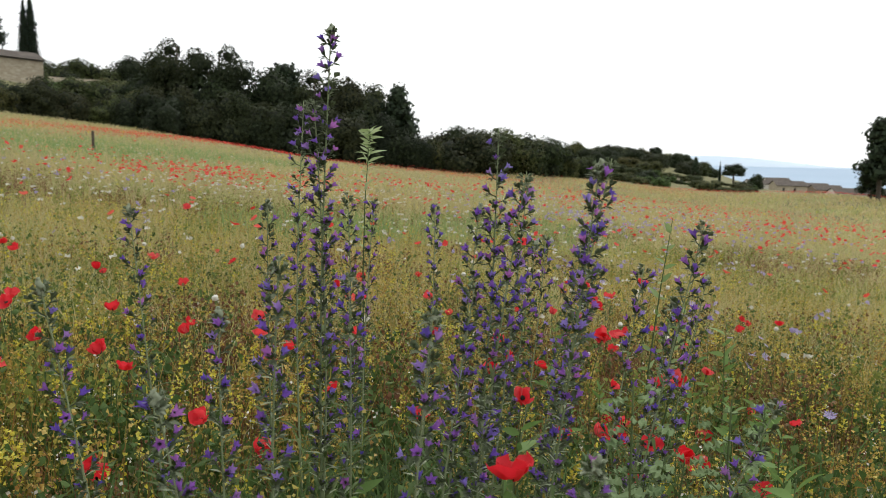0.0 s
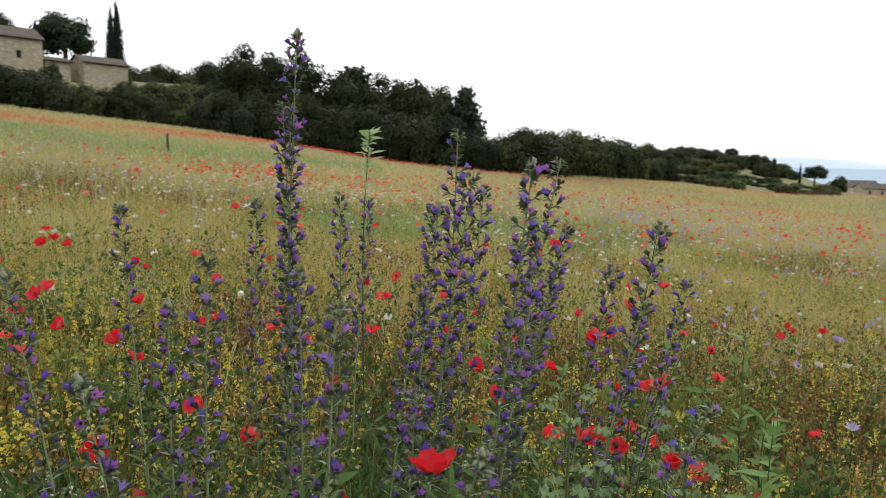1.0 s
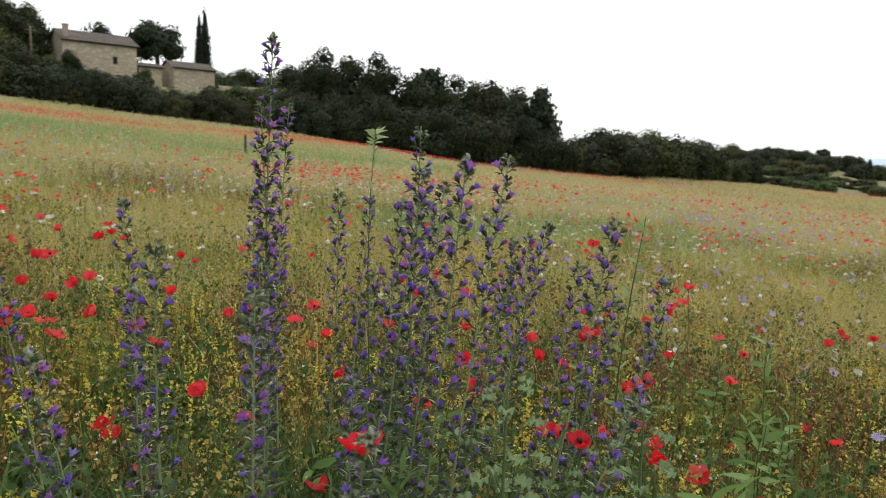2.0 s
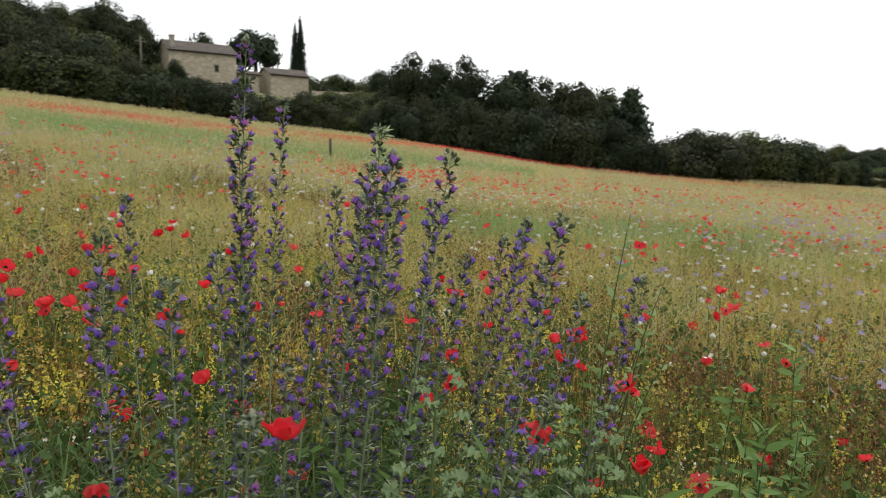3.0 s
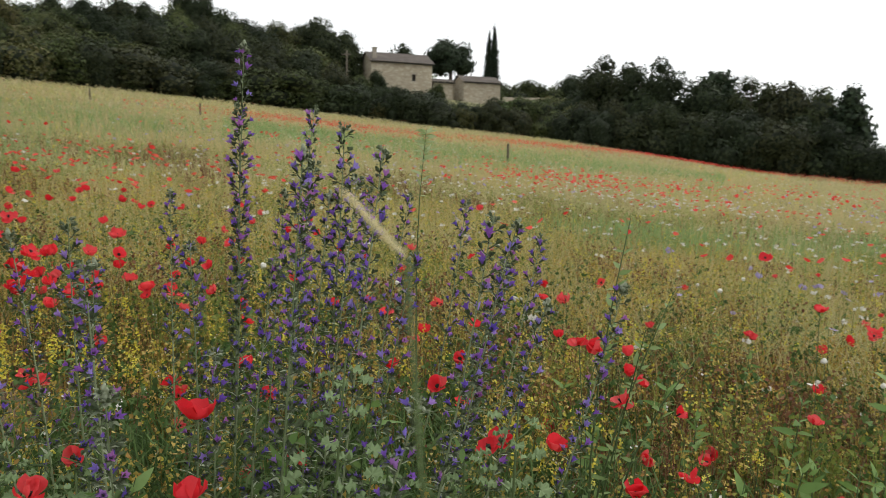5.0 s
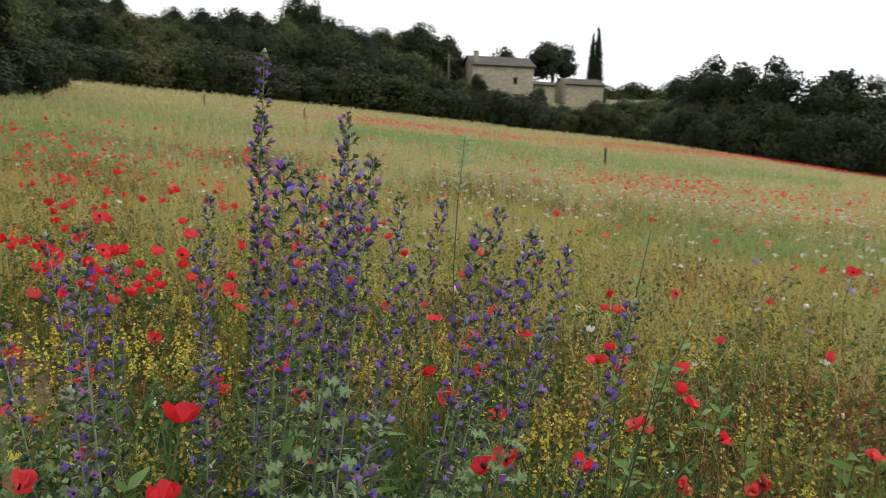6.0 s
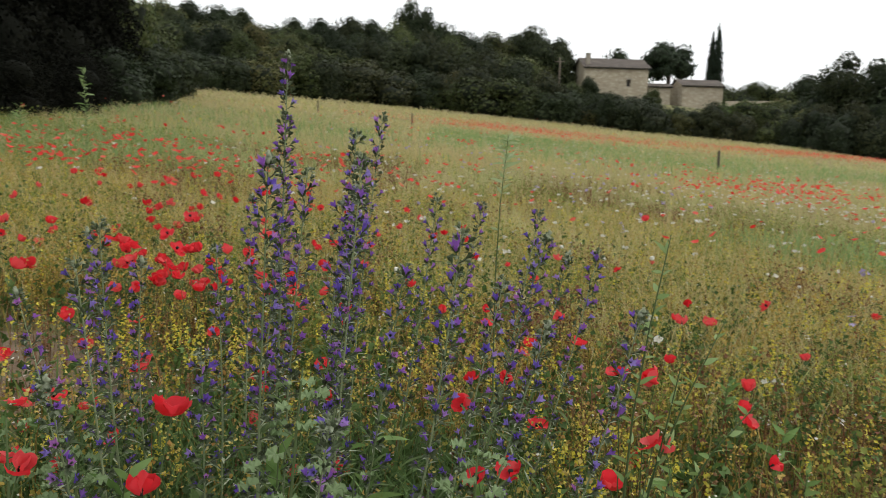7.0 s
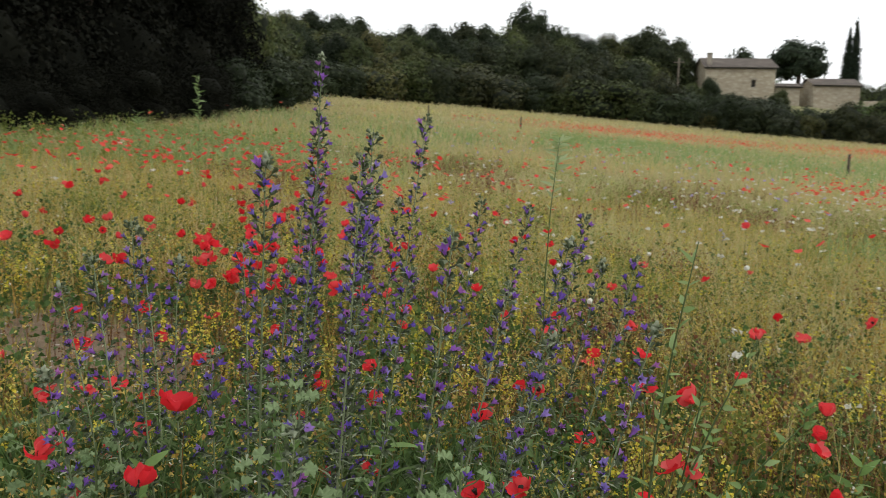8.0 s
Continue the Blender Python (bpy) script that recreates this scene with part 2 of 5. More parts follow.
def part(name, me, parent, m=None, label=""):
    ob = new(name, me)
    ob.parent = parent
    if m is not None:
        ob.matrix_basis = m
    return tagged(ob, label)


def joined(pieces):
    """Several (vertices, triangles) as one."""
    vs, ts, k = [], [], 0
    for v, t in pieces:
        vs.append(np.asarray(v, float).reshape(-1, 3))
        ts.append(np.asarray(t, int).reshape(-1, 3) + k)
        k += len(vs[-1])
    return np.concatenate(vs), np.concatenate(ts)


def tube(pts, radii, sides=5):
    pts = [Vector(p) for p in pts]
    v, t = [], []
    for k, p in enumerate(pts):
        d = (pts[min(k + 1, len(pts) - 1)] - pts[max(k - 1, 0)]).normalized()
        a = d.cross(Vector((0.3, 1, 0.2))).normalized()
        b = d.cross(a)
        for s in range(sides):
            w = 2 * math.pi * s / sides
            v.append(p + (a * math.cos(w) + b * math.sin(w)) * radii[k])
    for k in range(len(pts) - 1):
        for s in range(sides):
            i, j = k * sides + s, k * sides + (s + 1) % sides
            t += [(i, j, j + sides), (i, j + sides, i + sides)]
    v.append(pts[-1] + (pts[-1] - pts[-2]).normalized() * radii[-1])
    t += [((len(pts) - 1) * sides + s, (len(pts) - 1) * sides + (s + 1) % sides, len(v) - 1) for s in range(sides)]
    return np.array([tuple(q) for q in v]), np.array(t)


def blade(length, width, curl, folds=5, cup=0.15, pointed=0.6):
    """A leaf along +y that rises and curls down, folded along its rib."""
    v, t = [], []
    for k in range(folds + 1):
        u = k / folds
        w = width * 0.5 * (math.sin(math.pi * min(1, u ** pointed * 0.98 + 0.02))) if k < folds else 0.0
        y, z = length * u * math.cos(curl * u * 0.6), length * (0.25 * u - curl * 0.5 * u * u)
        v += [(-w, y, z + cup * w), (0, y, z), (w, y, z + cup * w)]
    for k in range(folds):
        a = 3 * k
        for o in (0, 1):
            t += [(a + o, a + o + 1, a + o + 4), (a + o, a + o + 4, a + o + 3)]
    return np.array(v), np.array(t)


# ---- the lie of the land ----
CX, CY = 0.3, -1.6


def smooth(a, b, x):
    u = np.clip((x - a) / (b - a), 0, 1)
    return u * u * (3 - 2 * u)


def edge(beta):
    """How far the field reaches at a bearing in degrees from north."""
    return np.interp(beta, [-180, -75, -60, -50, -44, -38, -24, 8, 27, 40, 62, 90, 180],
                     [11, 11, 14, 20, 42, 62, 76, 80, 78, 92, 95, 80, 30])


def rise(beta):
    return np.interp(beta, [-180, -70, -35, -10, 3, 14, 24, 34, 42, 50, 62, 100, 180],
                     [3, 4, 4.5, 4.2, 3.6, 2.5, 0.5, 1.5, 1.5, 0, -2, -6, 3])


def ground(x, y):
    x, y = np.asarray(x, float), np.asarray(y, float)
    dx, dy = x - CX, y - CY
    r = np.hypot(dx, dy)
    beta = np.degrees(np.arctan2(dx, dy))
    k = np.minimum(1, 110 / np.maximum(r, 1e-6))
    fx, fy = CX + dx * k, CY + dy * k
    fr = np.minimum(r, 110)
    z = -0.20 - 0.075 * fx + 0.035 * 0.5 * (np.sqrt(fx * fx + 36) - fx - 6) + 0.035 * fy + 0.00018 * fy * np.abs(fy)
    z = z - 1.0 * smooth(6, 24, fx) * smooth(20, 75, fr) * (1 - 0.9 * smooth(34, 62, fx))
    z = z + 1.6 * smooth(46, 60, beta) * (1 - smooth(100, 160, beta)) * smooth(25, 80, r)
    e = edge(beta)
    z = z + rise(beta) * smooth(e + 2, e + 38, r) * 1.0
    drop = np.interp(beta, [-180, -60, 5, 37, 42, 47, 52, 62, 180], [0, 12, 4, 3, 9, 7, -9, -34, -10])
    z = z + drop * smooth(130, 420, r)
    z = z - 60 * smooth(500, 1600, r)
    z = z + 0.02 * np.sin(fx * 2.1 + 1.3 * np.sin(fy * 1.7)) * np.sin(fy * 2.6) * smooth(0.0, 3.0, fr)
    return z


def gz(x, y):
    return float(ground(x, y))


rings = np.concatenate([[0.01, 0.15], np.geomspace(0.35, 4600, 130)])
angles = np.radians(np.arange(0, 360, 1.5))
gx = CX + rings[:, None] * np.sin(angles)[None, :]
gy = CY + rings[:, None] * np.cos(angles)[None, :]
gv = np.stack([gx, gy, ground(gx, gy)], -1).reshape(-1, 3)
na = len(angles)
ii, jj = np.meshgrid(np.arange(len(rings) - 1), np.arange(na), indexing="ij")
qa, qb = ii * na + jj, ii * na + (jj + 1) % na
gt = np.concatenate([np.stack([qa, qa + na, qb + na], -1).reshape(-1, 3), np.stack([qa, qb + na, qb], -1).reshape(-1, 3)])
tagged(new("ground", tri_mesh("ground", gv, gt, SOIL, smooth=True)), "sloping meadow soil with thin stony patches", "ground", kind="structure")

# the plain below and the ridge on the horizon, haze put into their colour
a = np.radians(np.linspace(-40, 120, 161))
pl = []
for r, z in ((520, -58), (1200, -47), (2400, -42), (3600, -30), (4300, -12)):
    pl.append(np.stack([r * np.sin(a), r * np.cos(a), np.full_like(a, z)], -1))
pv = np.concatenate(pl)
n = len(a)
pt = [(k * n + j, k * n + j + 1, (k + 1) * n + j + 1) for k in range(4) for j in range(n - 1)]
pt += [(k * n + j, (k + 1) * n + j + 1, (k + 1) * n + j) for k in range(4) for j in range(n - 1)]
tagged(new("backdrop", tri_mesh("far_plain", pv, pt, PLAIN, smooth=True)), "wooded plain far below the field, coloured blue for haze", "plain", kind="structure")
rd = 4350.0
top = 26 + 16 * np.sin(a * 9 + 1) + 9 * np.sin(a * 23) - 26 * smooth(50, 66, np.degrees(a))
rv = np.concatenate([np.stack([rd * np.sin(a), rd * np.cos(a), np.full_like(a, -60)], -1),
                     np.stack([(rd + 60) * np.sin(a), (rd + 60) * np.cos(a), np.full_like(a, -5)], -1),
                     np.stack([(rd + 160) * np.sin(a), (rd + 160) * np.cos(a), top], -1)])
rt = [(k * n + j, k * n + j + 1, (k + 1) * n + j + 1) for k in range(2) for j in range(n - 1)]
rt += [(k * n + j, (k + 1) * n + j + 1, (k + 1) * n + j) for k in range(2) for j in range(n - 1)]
tagged(new("backdrop", tri_mesh("far_ridge", rv, rt, RIDGE, smooth=True)), "mountain ridge on the horizon, coloured pale blue for haze", "mountain", kind="structure")

# ---- trees and shrubs ----


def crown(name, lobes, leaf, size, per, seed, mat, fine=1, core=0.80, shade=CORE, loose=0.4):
    """Lobes (x, y, z, rx, rz) as opaque cores, coloured dark for inner shade, with a rough coat of small leaf sprays
    round them.
    """
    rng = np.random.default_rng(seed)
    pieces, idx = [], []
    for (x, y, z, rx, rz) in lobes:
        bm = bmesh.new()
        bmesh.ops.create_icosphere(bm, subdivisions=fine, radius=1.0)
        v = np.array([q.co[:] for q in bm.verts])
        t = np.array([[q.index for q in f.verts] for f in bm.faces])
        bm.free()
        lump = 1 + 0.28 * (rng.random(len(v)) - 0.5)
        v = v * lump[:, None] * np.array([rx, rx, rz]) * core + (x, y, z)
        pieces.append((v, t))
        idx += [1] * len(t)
        cnt = int(per * (rx * rx + 2 * rx * rz) / 3)
        d = rng.normal(size=(cnt, 3))
        d /= np.linalg.norm(d, axis=1)[:, None]
        d = d[d[:, 2] > -0.75]
        cnt = len(d)
        lump = 0.84 + 0.32 * rng.random(cnt) ** 1.5 + 0.12 * np.sin(d[:, 0] * 7 + x) * np.sin(d[:, 1] * 6 + y) + 0.1 * np.sin(d[:, 2] * 9)
        c = d * lump[:, None] * np.array([rx, rx, rz]) + (x, y, z)
        face = d * (1, 1, rx / rz) + loose * rng.normal(size=(cnt, 3))
        u = np.cross(face, rng.normal(size=(cnt, 3)))
        u /= np.linalg.norm(u, axis=1)[:, None]
        w = np.cross(face, u)
        w /= np.linalg.norm(w, axis=1)[:, None]
        s = leaf * (0.55 + 0.9 * rng.random(cnt))[:, None]
        w2 = np.cross(u, w)
        quad = np.stack([c - u * s * 0.4, c + w * s * 0.42 + w2 * s * 0.1, c + u * s * 0.75, c - w * s * 0.42 + w2 * s * 0.1], 1)
        k = np.arange(cnt)[:, None] * 4
        t = np.concatenate([k + [[0, 1, 2]], k + [[0, 2, 3]]])
        pieces.append((quad.reshape(-1, 3), t))
        idx += [0] * len(t)
    v, t = joined(pieces)
    v = v * size
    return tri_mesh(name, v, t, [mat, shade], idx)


def limbs(name, pieces, size, mat=BARK):
    v, t = joined([tube(p, r, 6) for p, r in pieces])
    return tri_mesh(name, v * size, t, mat, smooth=True)


def lobes_round(rng, n, spread, low, high, r0, r1, squash=0.85):
    out = []
    for k in range(n):
        a, q = rng.random() * 6.28, spread * math.sqrt(rng.random())
        z = low + (high - low) * rng.random() * (1 - 0.5 * (q / spread) ** 2)
        r = r0 + (r1 - r0) * rng.random()
        out.append((q * math.cos(a), q * math.sin(a), z, r, r * squash))
    return out


def make_tree(kind, seed, mat, name, label, category):
    """A tree one metre high (scaled when placed), standing at its foot."""
    rng = np.random.default_rng(seed)
    ob = new(name)
    if kind in ("oak", "oak_near"):
        lb = lobes_round(rng, 11, 0.30, 0.36, 0.82, 0.13, 0.22)
        lb.append((0, 0, 0.55, 0.27, 0.3))
        lb += [(0.26 * math.cos(k), 0.26 * math.sin(k), 0.24, 0.16, 0.17) for k in (0.4, 1.7, 2.9, 4.1, 5.4)]
        br = [([(0, 0, -0.02), (0.01, 0, 0.2), (0, 0.01, 0.5)], [0.04, 0.03, 0.015])]
        br += [([(0, 0, 0.22), (0.1 * math.cos(q), 0.1 * math.sin(q), 0.4), (0.22 * math.cos(q), 0.22 * math.sin(q), 0.55)], [0.018, 0.012, 0.005]) for q in (0.3, 2.3, 4.4)]
        leaf, per = (0.028, 19000) if kind == "oak" else (0.012, 105000)
    elif kind == "open":
        lb = lobes_round(rng, 26, 0.30, 0.34, 0.90, 0.08, 0.15, 0.8)
        br = [([(0, 0, -0.02), (0.01, 0, 0.3), (0, 0.01, 0.8)], [0.03, 0.022, 0.006])]
        br += [([(0, 0, 0.25 + 0.03 * k), (x * 0.5, y * 0.5, z * 0.75), (x, y, z)], [0.012, 0.008, 0.003]) for k, (x, y, z, _, _) in enumerate(lb[:10])]
        leaf, per = 0.017, 46000
    elif kind == "pine":
        lb = [(0.17 * math.cos(k * 2.4) * (1.15 - k / 14), 0.17 * math.sin(k * 2.4) * (1.15 - k / 14), 0.30 + 0.042 * k + 0.05 * rng.random(), 0.10 + 0.07 * rng.random(), 0.075 + 0.035 * rng.random()) for k in range(15)]
        br = [([(0, 0, -0.02), (0.02, 0, 0.4), (0, 0, 0.92)], [0.032, 0.025, 0.006])]
        br += [([(0, 0, z - 0.05), (x, y, z)], [0.012, 0.005]) for x, y, z, _, _ in lb]
        leaf, per = 0.044, 10000
    elif kind == "umbrella":
        lb = [(0.30 * math.cos(k * 2.4) * math.sqrt(k / 13), 0.30 * math.sin(k * 2.4) * math.sqrt(k / 13), 0.70 + 0.08 * math.sin(k * 1.7) - 0.10 * k / 13, 0.16, 0.12) for k in range(13)]
        lb += [(0.27 * math.cos(k), 0.27 * math.sin(k), 0.50, 0.11, 0.09) for k in (0.2, 1.5, 2.8, 4.0, 5.2)]
        br = [([(0, 0, -0.02), (0.02, 0.01, 0.4), (0, 0, 0.7)], [0.04, 0.032, 0.02])]
        br += [([(0.01, 0, 0.38 + 0.02 * k), (x * 0.6, y * 0.6, 0.58), (x, y, z)], [0.018, 0.012, 0.005]) for k, (x, y, z, _, _) in enumerate(lb[::2])]
        leaf, per = 0.028, 18000
    elif kind == "cypress":
        lb = [(0.006 * math.sin(k * 2), 0.006 * math.cos(k * 2), 0.08 + 0.047 * k, 0.064 * (1 - (k / 19.2) ** 2.6) + 0.004, 0.085) for k in range(19)]
        br = [([(0, 0, -0.02), (0, 0, 0.3)], [0.02, 0.015])]
        leaf, per = 0.013, 52000
    else:
        lb = lobes_round(rng, 9, 0.48, 0.22, 0.72, 0.2, 0.32, 0.85)
        lb += [(0.4 * math.cos(k), 0.4 * math.sin(k), 0.2, 0.26, 0.22) for k in (0, 1.2, 2.5, 3.8, 5.1)]
        br = [([(0.03 * math.cos(k), 0.03 * math.sin(k), -0.02), (0.2 * math.cos(k), 0.2 * math.sin(k), 0.45)], [0.02, 0.008]) for k in (0.5, 2.6, 4.7)]
        leaf, per = (0.038, 8000) if kind == "shrub" else (0.016, 42000)
    part("trunk", limbs(name + "_wood", br, 1.0), ob, label="dark bark")
    part("crown", crown(name + "_crown", lb, leaf, 1.0, per, seed, mat, *((2, 0.6, SHADED_LEAVES, 1.6) if kind in ("oak_near", "shrub_near") else (1, 0.5, CORE, 0.8) if kind == "open" else (1, 0.8))), ob)
    return tagged(ob, label, category)


KINDS = {}


def tree(kind, x, y, height, wide=1.0, turn=0.0, sink=0.0, z=None):
    """Stands one more of a kind on the ground."""
    src = KINDS[kind]
    base = gz(x, y) - sink if z is None else z
    m = pose(x, y, base, 0, 0, turn) @ Matrix.Diagonal((height * wide, height * wide, height, 1))
    if not src["used"]:
        src["used"] = True
        ob = src["ob"]
        ob.matrix_basis = m
        return ob
    ob = copy_thing(src["ob"], m)
    ob.matrix_basis = m
    return ob


def kind(key, *args, group=""):
    ob = make_tree(*args)
    if group:
        tagged(ob, group=group)
    KINDS[key] = {"ob": ob, "used": False}


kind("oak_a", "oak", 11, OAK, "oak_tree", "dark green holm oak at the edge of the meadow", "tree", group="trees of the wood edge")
kind("oak_near", "oak_near", 21, SHADED_LEAVES, "oak_tree", "very dark spreading oak at the meadow corner", "tree", group="trees of the wood edge")
kind("oak_b", "oak", 12, SHRUB, "oak_tree", "olive-green oak with a rounded crown on the hillside", "tree", group="trees of the wood edge")
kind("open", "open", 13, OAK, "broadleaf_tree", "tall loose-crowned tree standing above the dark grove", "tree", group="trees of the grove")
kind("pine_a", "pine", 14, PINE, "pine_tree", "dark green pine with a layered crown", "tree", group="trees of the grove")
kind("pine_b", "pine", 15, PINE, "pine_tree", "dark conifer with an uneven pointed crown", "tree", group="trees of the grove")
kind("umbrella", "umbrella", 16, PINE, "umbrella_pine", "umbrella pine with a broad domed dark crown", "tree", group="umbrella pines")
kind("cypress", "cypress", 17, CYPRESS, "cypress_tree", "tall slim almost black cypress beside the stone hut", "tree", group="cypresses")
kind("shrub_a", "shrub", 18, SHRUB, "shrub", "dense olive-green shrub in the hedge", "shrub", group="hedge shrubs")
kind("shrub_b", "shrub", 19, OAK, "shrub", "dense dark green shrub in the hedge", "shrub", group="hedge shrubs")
kind("shrub_near", "shrub_near", 22, SHADED_LEAVES, "shrub", "dark fine-leaved shrub under the corner trees", "shrub", group="hedge shrubs")
kind("shrub_c", "shrub", 20, BRIGHT, "shrub", "bright green low shrub beside the meadow", "shrub", group="hedge shrubs")


def polar(beta, r):
    return CX + r * math.sin(radians(beta)), CY + r * math.cos(radians(beta))


def top_tree(key, x, y, top, wide=1.0, turn=0.0, low=0.5):
    """A tree at a place, as high as its top over the ground there."""
    g = gz(x, y)
    return tree(key, x, y, (top - g + low) / 0.9, wide, turn, low)


# the dark grove beyond the meadow
for key, x, y, top, wide in (("open", 14.1, 85.2, 13.6, 0.8), ("open", 18.2, 82.4, 12.9, 0.75), ("oak_a", 23.4, 81.2, 10.3, 0.9),
                             ("open", 28.8, 81.6, 11.0, 0.8), ("oak_a", 31.3, 78.6, 9.7, 0.8), ("oak_a", 34.2, 77.4, 9.2, 0.8),
                             ("pine_b", 36.0, 74.0, 7.7, 0.9), ("oak_a", 20.5, 84.0, 9.8, 1.0), ("oak_a", 10.5, 86.0, 9.4, 1.0),
                             ("pine_a", 25.9, 83.5, 10.2, 1.0), ("open", 33.0, 82.0, 9.6, 0.9), ("oak_a", 16.5, 80.5, 9.0, 0.9)):
    top_tree(key, x, y, top, wide, x * 47)
rng = random.Random(5)
for k in range(22):
    be = 6.5 + 19.5 * k / 21
    x, y = polar(be, 79.5 + 2.5 * rng.random())
    top_tree(("shrub_b", "oak_a")[k % 2], x, y, np.interp(be, (6, 14, 22, 26), (6.6, 6.2, 5.0, 3.6)) + 1.2 * rng.random(), 0.8, rng.random() * 360)
# hedge of shrubs along the far side of the meadow
for row in range(2):
    for k in range(44):
        be = -43 + 50 * (k + 0.5 * row + 0.4 * rng.random()) / 44
        x, y = polar(be, float(edge(be)) + 1.5 + 6.0 * row + 2 * rng.random())
        top = np.interp(be, (-43, -36.6, -28, -23.7, -17.3, -12.7, -9.9, -7.1, -0.6, 3.8, 8),
                        (9.5, 10.0, 11.2, 11.0, 11.6, 10.5, 9.8, 9.2, 7.6, 7.0, 7.4)) - 2.7 + 0.9 * row + 3.0 * rng.random()
        top_tree(rng.choice(("shrub_a", "shrub_b", "shrub_b", "oak_b", "oak_a")), x, y, top, 0.55 + 0.75 * rng.random(), rng.random() * 360)
# woods up the slope behind it
for row in range(3):
    for k in range(17):
        be = -45 + 32 * (k + 0.5 * row + 0.3 * rng.random()) / 17
        x, y = polar(be, float(edge(be)) + 14 + 10 * row + 3 * rng.random())
        r = math.hypot(x - CX, y - CY)
        tan = np.interp(be, (-45, -40, -36, -31.7, -26, -19.2, -16.6, -13), (0.21, 0.20, 0.193, 0.19, 0.19, 0.186, 0.178, 0.168))
        top_tree(rng.choice(("oak_a", "oak_b", "oak_a", "shrub_a")), x, y, 0.8 + r * (tan - 0.012 * (2 - row) - 0.008 * rng.random()), 0.75 + 0.3 * rng.random(), rng.random() * 360)
top_tree("open", -43.1, 104.7, 26.0, 0.62, 20)
for x, y, top in ((-25.0, 107.5, 21.4), (-28.5, 108.5, 20.6), (-22.0, 110.0, 19.8)):
    top_tree("oak_a", x, y, top, 0.75, x * 31)
for x, y, top, wide, key in ((-15.2, 97.5, 12.6, 0.75, "oak_a"), (-17.2, 96.5, 11.9, 0.9, "oak_b"), (-12.6, 98.5, 10.9, 1.0, "shrub_b"), (-7.2, 100.0, 11.2, 0.8, "oak_b"), (-19.9, 96.0, 11.4, 0.8, "oak_a")):
    top_tree(key, x, y, top, wide, x * 23)
top_tree("shrub_c", -13.2, 121.5, 19.3, 0.75, 10)
top_tree("oak_a", -15.6, 124.0, 20.2, 0.75, 80)
top_tree("umbrella", -7.0, 126.3, 21.4, 0.85, 40)
top_tree("oak_a", -4.4, 121.0, 14.6, 0.9, 70)
tree("cypress", 0.5, 138.6, 17.2, 1.1, 0, 0.6)
tree("cypress", -0.5, 138.4, 16.0, 1.05, 90, 0.6)
for k in range(12):
    be = 0.8 + 8.5 * k / 11
    x, y = polar(be, 128 + 6 * rng.random())
    top_tree(rng.choice(("shrub_a", "oak_a", "oak_b")), x, y, 14.6 + 1.2 * rng.random(), 1.0, rng.random() * 360)
for k in range(12):
    be = 1.5 + 7 * k / 11
    x, y = polar(be, 96 + 8 * rng.random())
    top_tree(rng.choice(("shrub_a", "shrub_b", "shrub_c")), x, y, 9.4 + 1.3 * rng.random(), 1.0, rng.random() * 360)
for x, y, top, key in ((3.2, 109.5, 9.9, "shrub_a"), (6.1, 109.0, 10.3, "shrub_a"), (8.6, 109.6, 10.6, "oak_b"), (4.6, 113.0, 11.6, "shrub_b"), (10.5, 110.0, 11.0, "shrub_a")):
    top_tree(key, x, y, top, 0.8, x * 37)
# shrubs and low oaks past the grove
for k in range(26):
    be = 26.5 + 14.5 * k / 25
    x, y = polar(be, float(edge(be)) + 2 + 8 * rng.random())
    top = np.interp(be, (26, 28.2, 31.6, 35.8, 37.8, 39.8, 41.5), (3.6, 4.6, 4.7, 4.5, 3.5, 1.8, 1.2)) - 1.6 * (k % 2) * rng.random()
    top_tree(rng.choice(("oak_b", "shrub_a", "oak_a", "shrub_b")), x, y, top, 0.85 + 0.3 * rng.random(), rng.random() * 360)
top_tree("shrub_c", 40.5, 73.0, 1.7, 1.2, 0)
# the low hill farther off, with scattered trees
for k in range(34):
    be = 38.5 + 11 * (k + rng.random()) / 34
    r = 150 + 110 * rng.random()
    x, y = polar(be, r)
    tree(rng.choice(("shrub_a", "oak_b", "shrub_b")), x, y, 3.2 + 3 * rng.random(), 1.1, rng.random() * 360, 0.4)
for k in range(46):
    be = 37.5 + 15 * (k + rng.random()) / 46
    x, y = polar(be, float(edge(be)) + 6 + 48 * rng.random())
    tree(rng.choice(("shrub_a", "shrub_b", "shrub_c", "shrub_a")), x, y, 0.9 + 1.3 * rng.random(), 1.3, rng.random() * 360, 0.15)
for key, x, y, top, wide in (("umbrella", 178.1, 173.5, 5.8, 1.0), ("umbrella", 172.0, 180.0, 5.6, 0.9), ("oak_a", 161.0, 148.0, 3.6, 1.0), ("oak_a", 165.5, 149.0, 3.4, 1.0),
                             ("pine_b", 134.4, 117.8, 1.6, 0.6), ("cypress", 130.2, 107.3, 0.7, 1.0), ("umbrella", 124.2, 98.8, 0.9, 1.1), ("oak_a", 118.9, 89.4, -0.9, 1.0),
                             ("shrub_b", 77.4, 76.3, 0.0, 1.1), ("pine_a", 61.2, 33.6, 4.2, 0.85), ("pine_b", 63.6, 35.6, 1.2, 0.9), ("oak_a", 150.0, 84.0, -3.0, 1.0)):
    top_tree(key, x, y, top, wide, x * 13)
